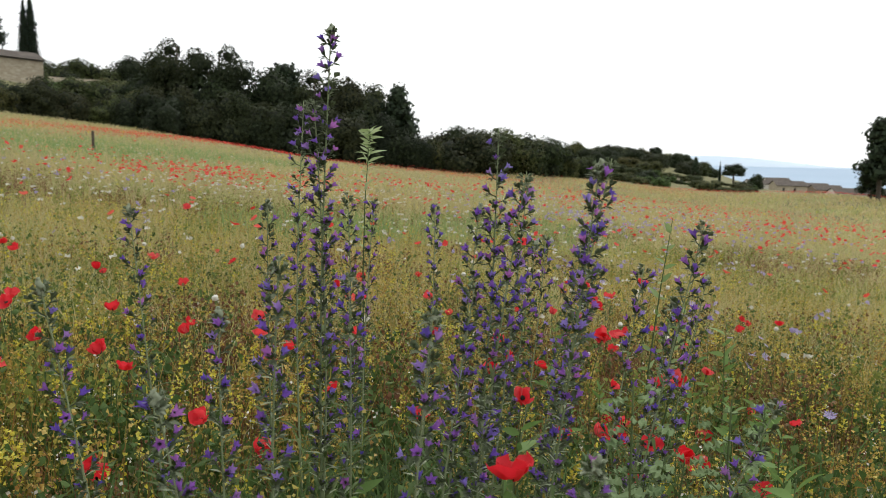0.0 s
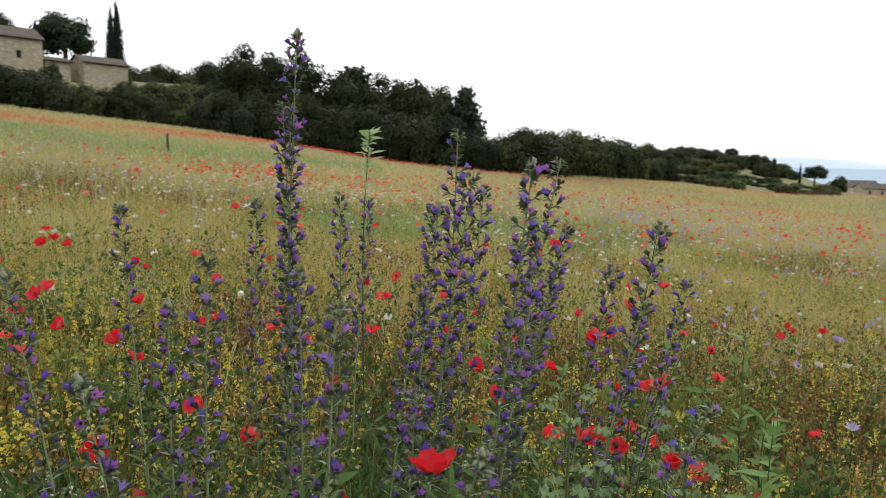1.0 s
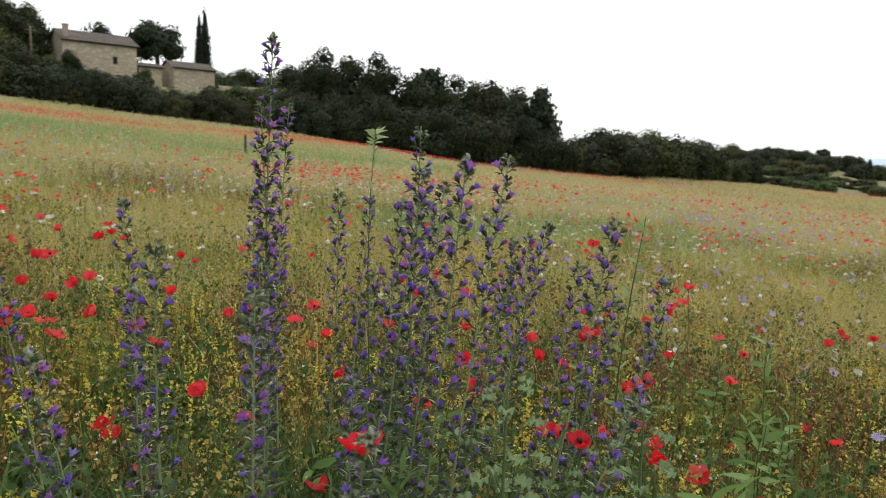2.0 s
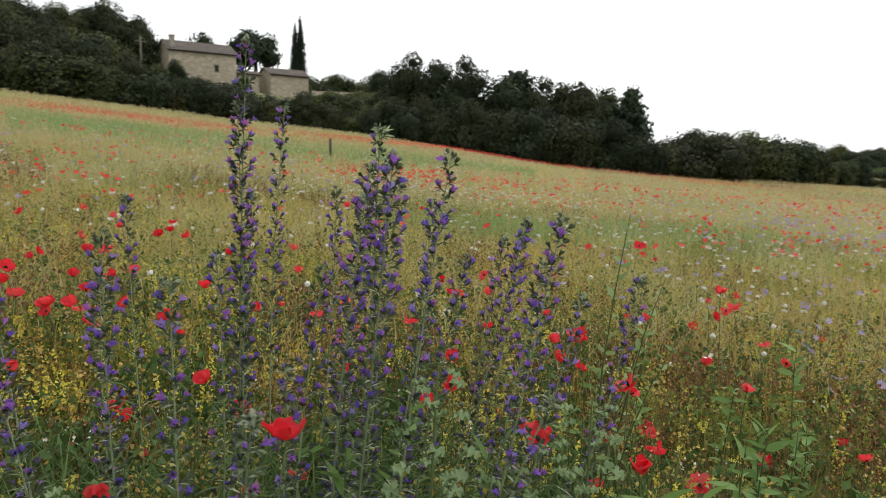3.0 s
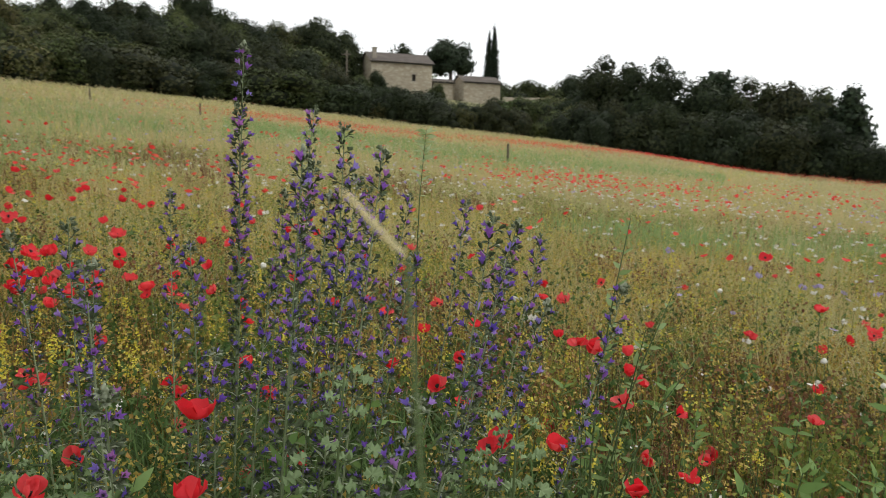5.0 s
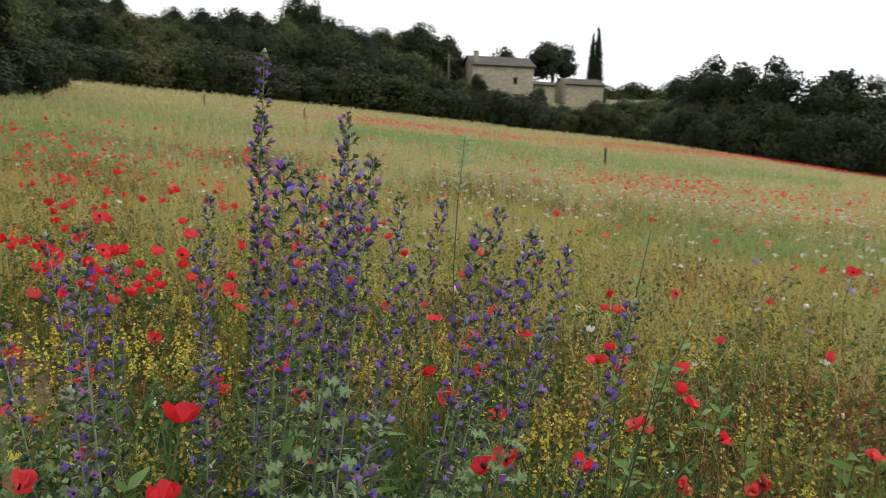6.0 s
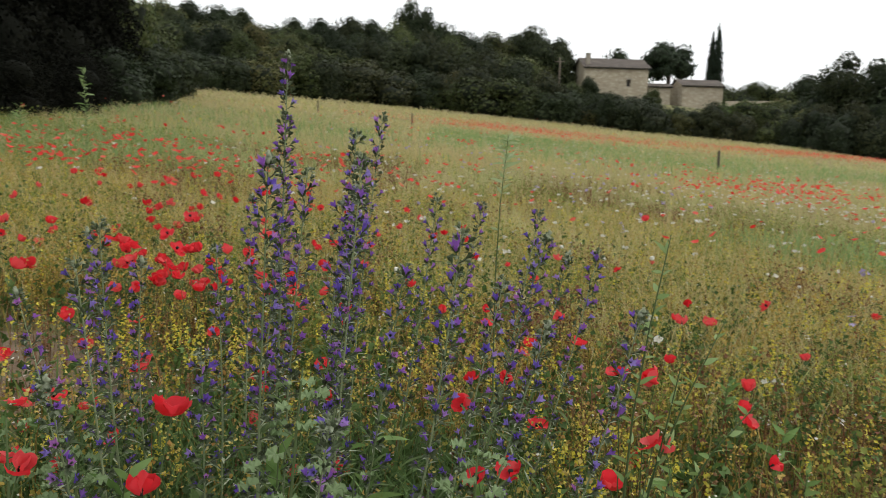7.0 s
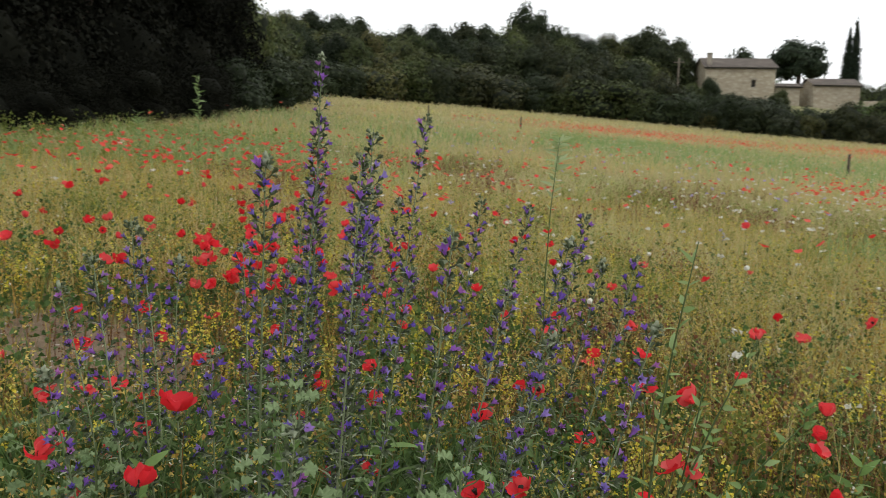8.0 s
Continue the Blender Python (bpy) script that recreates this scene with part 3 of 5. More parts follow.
# scrub in front of the village
for k in range(16):
    be = 51.5 + 9.0 * (k + 0.6 * rng.random()) / 16
    x, y = polar(be, 222 + 12 * rng.random())
    top_tree(rng.choice(("shrub_a", "shrub_b", "oak_b")), x, y, -5.9 - 1.4 * rng.random() - 0.16 * (be - 51.5), 1.0, rng.random() * 360)
# trees whose boughs hang over the meadow's near corner, most shaded by leaf colour
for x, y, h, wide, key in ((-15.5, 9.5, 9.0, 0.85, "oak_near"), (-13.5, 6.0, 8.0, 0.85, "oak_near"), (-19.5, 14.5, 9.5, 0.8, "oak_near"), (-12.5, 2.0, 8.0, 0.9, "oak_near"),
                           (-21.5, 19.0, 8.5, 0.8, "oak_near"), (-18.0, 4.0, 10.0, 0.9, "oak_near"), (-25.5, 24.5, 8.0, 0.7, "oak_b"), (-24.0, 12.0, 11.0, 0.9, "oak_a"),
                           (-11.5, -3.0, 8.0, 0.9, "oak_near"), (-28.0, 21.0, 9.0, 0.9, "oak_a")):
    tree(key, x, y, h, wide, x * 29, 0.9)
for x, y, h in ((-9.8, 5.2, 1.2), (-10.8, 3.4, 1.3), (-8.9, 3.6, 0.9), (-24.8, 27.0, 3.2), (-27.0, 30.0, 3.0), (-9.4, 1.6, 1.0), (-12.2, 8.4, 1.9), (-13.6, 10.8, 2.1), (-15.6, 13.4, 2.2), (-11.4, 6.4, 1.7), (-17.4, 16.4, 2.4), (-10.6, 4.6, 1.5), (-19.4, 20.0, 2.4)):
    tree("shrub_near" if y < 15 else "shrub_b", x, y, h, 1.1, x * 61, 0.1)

# ---- stone house, hut, walls, village ----


def box(bm, x0, x1, y0, y1, z0, z1, bevel=0.0):
    r = bmesh.ops.create_cube(bm, size=1.0)
    bmesh.ops.transform(bm, matrix=Matrix.LocRotScale(((x0 + x1) / 2, (y0 + y1) / 2, (z0 + z1) / 2), None, (x1 - x0, y1 - y0, z1 - z0)), verts=r["verts"])
    return r["verts"]


def building(name, label, left, right, depth, base, eave, ridge, wall, openings=(), chimney=0.0, lean_to=False):
    """A house with its long side from left to right; openings are (along, up, width, height)."""
    lx, ly = left
    dx, dy = right[0] - lx, right[1] - ly
    length = math.hypot(dx, dy)
    ob = new(name)
    ob.matrix_basis = pose(lx, ly, base, 0, 0, math.degrees(math.atan2(dy, dx)))
    h, top, th = eave - base, ridge - base, 0.45
    bm = bmesh.new()
    xs = sorted({0.0, length, *[o[0] for o in openings], *[o[0] + o[2] for o in openings]})
    for x0, x1 in zip(xs, xs[1:]):
        hole = [o for o in openings if o[0] <= x0 + 1e-6 and o[0] + o[2] >= x1 - 1e-6]
        z = 0.0
        for o in sorted(hole, key=lambda q: q[1]):
            box(bm, x0, x1, 0, th, z, o[1])
            z = o[1] + o[3]
        box(bm, x0, x1, 0, th, z, h)
    part("front_wall", bm_mesh(name + "_front", bm, wall), ob)
    bm = bmesh.new()
    box(bm, 0, length, depth - th, depth, 0, h)
    part("back_wall", bm_mesh(name + "_back", bm, wall), ob)
    for x0 in (0.0, length - th):
        bm = bmesh.new()
        out = [(0, th + 0.002, 0), (0, depth - th - 0.002, 0), (0, depth - th - 0.002, h), (0, depth / 2, top - 0.1), (0, th + 0.002, h)]
        vs = [[bm.verts.new((x0 + a, y, z)) for _, y, z in out] for a in (0, th)]
        bm.faces.new(vs[0])
        bm.faces.new(vs[1][::-1])
        for k in range(5):
            bm.faces.new((vs[0][k], vs[1][k], vs[1][(k + 1) % 5], vs[0][(k + 1) % 5]))
        bmesh.ops.recalc_face_normals(bm, faces=bm.faces)
        part("gable_wall", bm_mesh(name + "_gable", bm, wall), ob)
    # two roof slopes of ribbed tiles
    rows, wave = 9, max(6, int(length / 0.28))
    for side in (0, 1):
        v, t = [], []
        for k in range(rows + 1):
            u = k / rows
            for j in range(2 * wave + 1):
                y = (-0.45 + (depth / 2 + 0.45) * u)
                z = h - 0.18 + (top - h + 0.2) * u + (0.05 if j % 2 else 0.0) + 0.02 * math.sin(j * 1.7 + k)
                v.append((-0.3 + (length + 0.6) * j / (2 * wave), y if side == 0 else depth - y, z))
        w = 2 * wave + 1
        for k in range(rows):
            for j in range(w - 1):
                q = k * w + j
                t += [(q, q + 1, q + w + 1), (q, q + w + 1, q + w)]
        part("roof_slope", tri_mesh(name + "_roof", v, t, ROOF), ob)
    # added dark strip that stands for the shade below the roof edge
    bm = bmesh.new()
    box(bm, -0.25, length + 0.25, -0.4, -0.02, h - 0.32, h - 0.2)
    part("eaves_board", bm_mesh(name + "_eaves", bm, SHADE), ob, label="dark strip for the shade under the eaves")
    if chimney:
        bm = bmesh.new()
        box(bm, 0.3, 0.9, 0.5, 1.1, h - 0.3, top + chimney)
        box(bm, 0.22, 0.98, 0.42, 1.18, top + chimney, top + chimney + 0.12)
        part("chimney", bm_mesh(name + "_chimney", bm, QUOIN), ob, label="short pale stone chimney")
    for x0, z0, w, hh in openings:
        # dark sheet set in the hole in place of the unlit room behind
        bm = bmesh.new()
        box(bm, x0, x0 + w, th * 0.7, th * 0.7 + 0.05, z0, z0 + hh)
        win = part("window", bm_mesh(name + "_dark_sheet", bm, SHADE), ob, label="unglazed opening, a dark sheet for its unlit inside")
        bm = bmesh.new()
        box(bm, x0 - 0.15, x0 + w + 0.15, -0.06, 0.1, z0 + hh + 0.003, z0 + hh + 0.22)
        part("lintel", bm_mesh(name + "_lintel", bm, QUOIN), win)
        bm = bmesh.new()
        box(bm, x0 - 0.1, x0 + w + 0.1, -0.08, 0.12, z0 - 0.14, z0 - 0.003)
        part("sill", bm_mesh(name + "_sill", bm, QUOIN), win)
    return tagged(ob, label, "house")


building("stone_house", "old stone farmhouse with a low clay tile roof", (-17.3, 105.8), (-8.7, 109.4), 7.0, 8.6, 15.05, 16.6, STONE, ((6.2, 3.7, 0.6, 0.95),), 0.2)
building("stone_hut", "small stone outbuilding with a low tile roof", (-3.9, 110.6), (1.6, 113.0), 5.0, 8.2, 12.75, 13.7, STONE)
building("stone_hut", "tumbledown stone annexe beside the farmhouse", (-8.5, 109.8), (-5.6, 111.2), 3.0, 8.4, 12.6, 13.0, STONE)
for be, r, wide, top, wall, lb in ((53.3, 300, 11, -4.9, RENDERED, "pale village house with a brown tile roof"), (55.0, 292, 10, -5.0, STONE, "low village house with a brown tile roof"),
                                   (56.3, 305, 12, -5.8, RENDERED, "pale village house with a brown tile roof"), (57.4, 296, 9, -6.2, STONE, "low village house with a brown tile roof"),
                                   (54.2, 330, 9, -4.6, RENDERED, "pale village house with a brown tile roof"), (58.9, 240, 9, -5.6, RENDERED, "white-walled village house below the meadow"),
                                   (60.0, 262, 10, -6.6, RENDERED, "white-walled village house below the meadow")):
    half = math.degrees(0.5 * wide / r)
    foot = min(gz(*polar(be - half, r)), gz(*polar(be + half, r))) - 0.6
    building("village_house", lb, polar(be - half, r), polar(be + half, r + 4), 8, foot, top - 1.5, top, wall, ((2, top - 3.8 - foot, 0.9, 1.3), (wide - 4, top - 3.8 - foot, 0.9, 1.3)))
building("stone_shed", "pale stone shed half hidden in the grove", (33.6, 80.2), (36.0, 79.2), 3.0, -0.4, 2.0, 2.6, QUOIN)


def rubble_wall(name, a, b, base, height, thick=0.5):
    """A dry stone wall, each stone a block of its own."""
    ob = new(name)
    length = math.hypot(b[0] - a[0], b[1] - a[1])
    ob.matrix_basis = pose(a[0], a[1], base, 0, 0, math.degrees(math.atan2(b[1] - a[1], b[0] - a[0])))
    r = random.Random(int(length * 10))
    blocks = []
    for k in range(3):
        bm = bmesh.new()
        vs = box(bm, -0.5, 0.5, -0.5, 0.5, -0.5, 0.5)
        for q in bm.verts:
            q.co *= 0.85 + 0.2 * r.random()
        bmesh.ops.bevel(bm, geom=bm.edges[:], offset=0.08, segments=1, affect="EDGES")
        blocks.append(bm_mesh("stone_block", bm, STONE))
    z = 0.0
    while z < height:
        hh, x = 0.3 + 0.15 * r.random(), 0.0
        while x < length:
            w = 0.5 + 0.6 * r.random()
            part("stone", r.choice(blocks), ob, Matrix.LocRotScale((x + w / 2, 0.1 * r.random(), z + hh / 2), Euler((0, 0, 0.1 * r.random())), (w * 1.08, thick, hh * 1.1)))
            x += w
        z += hh
    return tagged(ob, "weathered dry stone terrace wall", "wall", kind="structure")


rubble_wall("terrace_wall", (2.0, 111.0), (9.0, 111.4), 9.2, 1.0)
rubble_wall("terrace_wall", (3.0, 104.0), (11.5, 105.0), 7.4, 1.2)
for k in range(5):
    x, y = 76.0 + 4.4 * k, 92.0 - 1.6 * k
    rubble_wall("terrace_wall", (x, y), (x + 4.3, y - 1.57), gz(x + 2.2, y - 0.8) - 0.15, 0.3, 0.4)


def utility_pole(x, y, h):
    ob = new("utility_pole")
    ob.matrix_basis = pose(x, y, gz(x, y) - 0.3)
    v, t = tube([(0, 0, 0), (0.02, 0, h * 0.5), (0, 0, h)], [0.16, 0.13, 0.1], 8)
    part("pole", tri_mesh("pole", v, t, WOOD, smooth=True), ob)
    v, t = tube([(-0.7, 0, h - 0.5), (0.7, 0, h - 0.5)], [0.06, 0.06], 5)
    part("crossarm", tri_mesh("crossarm", v, t, WOOD), ob)
    tagged(ob, "grey wooden utility pole beside the farmhouse", "pole")


utility_pole(-20.6, 104.0, 5.0)


def stake(x, y, h, r):
    ob = new("field_stake")
    ob.matrix_basis = pose(x, y, gz(x, y) - 0.1, 2, 1, 0)
    v, t = tube([(0, 0, 0), (0.01, 0, h * 0.5), (0, 0.01, h)], [r, r * 0.95, r * 0.85], 7)
    part("shaft", tri_mesh("shaft", v, t, BARK, smooth=True), ob)
    v, t = tube([(0, 0.01, h), (0.01, 0.01, h + 0.03)], [r * 0.8, r * 0.4], 7)
    part("split_top", tri_mesh("split_top", v, t, BARK), ob)
    tagged(ob, "weathered dark wooden stake standing in the meadow", "stake")


stake(1.11, 22.56, 0.85, 0.045)
stake(-12.5, 30.5, 0.8, 0.04)
stake(-19.0, 33.0, 0.8, 0.04)

# ---- the meadow ----


def scatter(n, r0, r1, b0=-68, b1=68):
    r = np.sqrt(RNG.random(n) * (r1 * r1 - r0 * r0) + r0 * r0)
    be = b0 + (b1 - b0) * RNG.random(n)
    ok = r < edge(be) - 0.2
    r, be = r[ok], np.radians(be[ok])
    return CX + r * np.sin(be), CY + r * np.cos(be)


def thin(x, y):
    """Keeps little on the bare stony patch beside the clump."""
    bare = np.exp(-(((x + 1.5) / 0.72) ** 2 + ((y - 0.45) / 0.52) ** 2) ** 1.5)
    sparse = np.exp(-((x - 1.75) / 0.75) ** 2 - ((y - 0.55) / 0.55) ** 2)
    keep = RNG.random(len(x)) > np.maximum(0.97 * bare, 0.62 * sparse)
    return x[keep], y[keep]


def blades(x, y, h, w, lean=0.35, z=None):
    n = len(x)
    z = ground(x, y) if z is None else z
    az, ln = RNG.random(n) * 6.283, lean * h * (0.3 + RNG.random(n))
    fx, fy = np.cos(az), np.sin(az)
    sx, sy = -fy * w / 2, fx * w / 2
    mx, my = x + fx * ln * 0.3, y + fy * ln * 0.3
    tx, ty = x + fx * ln, y + fy * ln
    p = np.stack([np.stack([x - sx, y - sy, z - 0.02], -1), np.stack([x + sx, y + sy, z - 0.02], -1),
                  np.stack([mx - sx * 0.8, my - sy * 0.8, z + h * 0.55], -1), np.stack([mx + sx * 0.8, my + sy * 0.8, z + h * 0.55], -1),
                  np.stack([tx, ty, z + h * (0.86 + 0.14 * RNG.random(n))], -1)], 1)
    k = np.arange(n)[:, None] * 5
    t = np.concatenate([k + [[0, 1, 3]], k + [[0, 3, 2]], k + [[2, 3, 4]]])
    return p.reshape(-1, 3), t, np.stack([tx, ty, z + h], -1)


def specks(c, size, up=0.3):
    """Small diamond pieces (petals, pods, leaflets) at points."""
    n = len(c)
    u = RNG.normal(size=(n, 3)) + (0, 0, up)
    u /= np.linalg.norm(u, axis=1)[:, None]
    w = np.cross(u, RNG.normal(size=(n, 3)))
    w /= np.linalg.norm(w, axis=1)[:, None]
    s = size * (0.6 + 0.8 * RNG.random(n))[:, None]
    f = np.cross(u, w) * s * 0.25
    p = np.stack([c - u * s * 0.5, c + w * s * 0.4 + f, c + u * s * 0.5, c - w * s * 0.4 + f], 1)
    k = np.arange(n)[:, None] * 4
    return p.reshape(-1, 3), np.concatenate([k + [[0, 1, 2]], k + [[0, 2, 3]]])


def stuff(name, pieces, mat, label, category):
    v, t = joined(pieces)
    return tagged(new(name, tri_mesh(name, v, t, mat)), label, category, kind="stuff")


def near(n, fade=3.2, start=-1.15):
    """Places round the clump, thinning out with distance and in from a soft starting line."""
    n = int(n * 2.6)
    x, y = -6.0 + 13.5 * RNG.random(n), -1.15 + 7.4 * RNG.random(n)
    r = np.hypot(x - CX, y - CY)
    keep = (RNG.random(n) < 1 - 0.93 * smooth(fade - 0.6, fade + 4.0, r)) & (r < 7.8)
    if start > -1.0:
        keep &= RNG.random(n) < smooth(start - 0.7, start + 1.3, y + 0.25 * np.sin(x * 2.1) + 0.3 * np.sin(x * 5.3 + y))
    return thin(x[keep], y[keep])


def sprays(x, y, h, count, spread, size, low=0.45, up=0.3):
    """Points up a stalk, for its pods or flowers."""
    z = ground(x, y)
    n = len(x)
    u = low + (1 - low) * RNG.random((n, count))
    a = RNG.random((n, count)) * 6.283
    q = spread * (0.3 + 0.7 * RNG.random((n, count)))
    ln = RNG.normal(size=(n, 2)) * 0.08
    c = np.stack([x[:, None] + ln[:, :1] * h[:, None] * u + q * np.cos(a), y[:, None] + ln[:, 1:] * h[:, None] * u + q * np.sin(a), z[:, None] + h[:, None] * u], -1)
    return specks(c.reshape(-1, 3), size, up)


def patchy(x, y, scale, seed):
    """Smooth patches from 0 to 1, of about that many metres."""
    k = 6.283 / scale
    v = np.sin(k * (x * 0.8 + y * 0.6) + seed) + np.sin(k * (x * -0.5 + y * 0.9) * 1.37 + seed * 2.3) + np.sin(k * (x * 0.95 - y * 0.3) * 0.71 + seed * 1.7) \
        + 0.6 * np.sin(k * (x * 0.3 + y) * 2.3 + seed * 3.1) + 0.6 * np.sin(k * (x - y * 0.4) * 2.9 + seed * 0.7)
    return np.clip(0.5 + v / 5.0, 0, 1)


def where(x, y, scale, seed, sharp=2.0):
    ok = RNG.random(len(x)) < patchy(x, y, scale, seed) ** sharp
    return x[ok], y[ok]


# the bare stony patch
a = np.radians(np.arange(0, 360, 10))
bv = [(-1.5, 0.45)] + [(-1.5 + q * 0.95 * math.cos(t) * (1 + 0.15 * math.sin(3 * t)), 0.45 + q * 0.62 * math.sin(t) * (1 + 0.15 * math.cos(4 * t))) for q in (0.33, 0.66, 1.0) for t in a]
n = len(a)
bt = [(0, 1 + k, 1 + (k + 1) % n) for k in range(n)]
for q in range(2):
    for k in range(n):
        i, j = 1 + q * n + k, 1 + q * n + (k + 1) % n
        bt += [(i, i + n, j + n), (i, j + n, j)]
tagged(new("bare_soil", tri_mesh("bare_soil", [(x, y, gz(x, y) + (0.008 if k <= 2 * n else -0.03)) for k, (x, y) in enumerate(bv)], bt, BARE, smooth=True)), "patch of bare brown stony soil", "soil", kind="structure")
# near grass, dry stalks with pods, and small yellow flowers
x, y = where(*near(52000), 0.55, 1.0, 1.2)
b1 = blades(x, y, (0.06 + 0.22 * RNG.random(len(x)) ** 1.3) * (0.45 + 1.1 * patchy(x, y, 0.33, 8.0)), 0.003 + 0.003 * RNG.random(len(x)), 0.5)
stuff("meadow_grass", [b1[:2]], G_NEAR, "short olive and rusty undergrowth close by", "grass")
x, y = where(*near(24000, start=0.5), 0.55, 1.0, 1.1)
stuff("meadow_grass", [blades(x, y, 0.08 + 0.22 * RNG.random(len(x)) ** 1.3, 0.0025 + 0.0025 * RNG.random(len(x)), 0.4)[:2]], G_GRASS, "thin olive and straw-coloured meadow grass", "grass")
x, y = where(*near(24000), 0.5, 2.0, 1.3)
h = (0.12 + 0.22 * RNG.random(len(x))) * (0.5 + 0.9 * patchy(x, y, 0.4, 5.0))
b2 = blades(x, y, h, np.full(len(x), 0.0024), 0.35)
stuff("dry_stalks", [b2[:2]], G_NEAR, "dry brown and straw flower stalks", "stalks")
stuff("seed_pods", [sprays(x, y, h, 16, 0.02, 0.0125, 0.2)], G_POD, "tiny olive and rust seed pods on thin stalks", "weeds")
x, y = where(*near(11000), 1.1, 3.0, 5.0)
x, y = np.concatenate([x, -0.75 + 0.45 * RNG.normal(size=170), 0.2 + 0.7 * RNG.normal(size=90)]), np.concatenate([y, 0.75 + 0.4 * RNG.normal(size=170), 1.1 + 0.35 * RNG.normal(size=90)])
h = 0.12 + 0.2 * RNG.random(len(x))
stuff("yellow_flowers", [sprays(x, y, h, 13, 0.010, 0.0115, 0.66)], YELLOW, "small bright yellow flower heads among the grass", "flowers")
x, y = where(*near(46000), 0.5, 4.0, 1.2)
h = 0.05 + 0.20 * RNG.random(len(x))
stuff("weed_leaves", [sprays(x, y, h, 5, 0.022, 0.03, 0.2, 0.8)], G_GREEN, "small green weed leaves under the grass", "weeds")
x, y = near(1500)
h = 0.12 + 0.2 * RNG.random(len(x))
stuff("white_flowers", [sprays(x, y, h, 3, 0.012, 0.009, 0.85)], WHITE, "tiny white flowers among the grass", "flowers")
x, y = where(*near(26000, 5.5, 1.2), 0.7, 6.0, 1.2)
stuff("meadow_grass", [blades(x, y, 0.16 + 0.2 * RNG.random(len(x)), 0.003 + 0.003 * RNG.random(len(x)), 0.8)[:2]], G_FAR, "pale ripening grass beyond the clump", "grass")
# rusty dying stalks in patches
x, y = 1.7 + 1.0 * RNG.normal(size=9000), 1.3 + 1.0 * RNG.normal(size=9000)
x, y = np.concatenate([x, -0.9 + 0.8 * RNG.normal(size=2500)]), np.concatenate([y, 1.0 + 0.7 * RNG.normal(size=2500)])
x, y = where(x, y, 0.9, 9.0, 1.3)
x, y = x[y > -0.7], y[y > -0.7]
h = 0.10 + 0.2 * RNG.random(len(x))
stuff("dry_stalks", [blades(x, y, h, np.full(len(x), 0.0034), 0.3)[:2], sprays(x, y, h, 9, 0.012, 0.009, 0.25)], G_RUST, "rust-brown dying weed stalks in patches", "stalks")
# clumps of green weeds and of rusty dock through the middle distance
for mat, num, label, category, b0, b1 in ((G_CLUMP, 150, "clumps of darker green weeds in the meadow", "weeds", -50, 62), (G_RUST, 90, "clumps of rust-brown dock in the meadow", "stalks", -45, 62)):
    cx, cy = scatter(num, 2.4, 13, b0, b1)
    own = np.repeat(np.arange(len(cx)), 80)
    size = (0.10 + 0.022 * np.hypot(cx - CX, cy - CY) * (0.5 + RNG.random(len(cx))))[own]
    x, y = cx[own] + size * RNG.normal(size=len(own)), cy[own] + 0.7 * size * RNG.normal(size=len(own))
    h = 0.12 + 0.24 * RNG.random(len(x))
    far = np.hypot(x - CX, y - CY)
    stuff("weed_clumps", [blades(x, y, h, 0.003 + 0.0007 * far, 0.4)[:2], sprays(x, y, h, 5, 0.03, 0.02, 0.3, 0.6)], mat, label, category)
# sparser growth behind the path
x, y = RNG.random(42000) * 15 - 7, -5.5 + 4.6 * RNG.random(42000) ** 0.7
ok = RNG.random(len(x)) < smooth(-5.5, -3.2, y + 0.5 * np.sin(x * 1.7)) * (0.4 + 0.6 * patchy(x, y, 0.8, 3.0))
x, y = x[ok], y[ok]
stuff("meadow_grass", [blades(x, y, 0.06 + 0.16 * RNG.random(len(x)), 0.004 + 0.004 * RNG.random(len(x)), 0.8)[:2]], G_NEAR, "short trodden grass beside the path", "grass")
# lush grass round the foot of the clump
n = 8000
x, y = 0.3 + 0.5 * RNG.normal(size=n), -0.2 + 0.32 * RNG.normal(size=n)
x, y = x[y > -1.0], y[y > -1.0]
b3 = blades(x, y, 0.10 + 0.2 * RNG.random(len(x)), 0.006 + 0.006 * RNG.random(len(x)), 0.9)
stuff("lush_grass", [b3[:2]], G_GREEN, "fresh green grass round the foot of the clump", "grass")
# the meadow farther out, in coarser tufts
pieces, dry, pods, pale, yel = [], [], [], [], []
for r0, r1, n, hh, ww in ((3.6, 9, 50000, 0.28, 0.006), (9, 18, 52000, 0.32, 0.014), (18, 38, 60000, 0.34, 0.035), (38, 97, 90000, 0.36, 0.085)):
    x, y = where(*scatter(int(n * 1.5), r0, r1), r0 * 0.35, 1.0, 0.8)
    pieces.append(blades(x, y, hh * (0.55 + 0.6 * RNG.random(len(x))), ww * (0.6 + 0.8 * RNG.random(len(x))), 0.9)[:2])
    x, y = where(*scatter(n // 2, r0, r1), r0 * 0.3, 2.0, 1.2)
    h = hh * (0.7 + 0.6 * RNG.random(len(x)))
    (dry if r0 < 9 else pale).append(blades(x, y, h, np.full(len(x), ww * 0.5), 0.3)[:2])
    (pods if r0 < 9 else pale).append(sprays(x, y, h, 4, ww * 1.6, ww * 1.1 + 0.006))
    x, y = scatter(n // 30 if r1 < 10 else n // 60 if r1 < 20 else n // 200, r0, r1)
    yel.append(sprays(x, y, np.full(len(x), hh), 5, 0.02, ww * 0.7 + 0.008, 0.75))
stuff("meadow_grass", pieces, G_FAR, "pale ripening grass on the far slope", "grass")
stuff("dry_stalks", dry, G_DRY, "dry tan stalks across the meadow", "stalks")
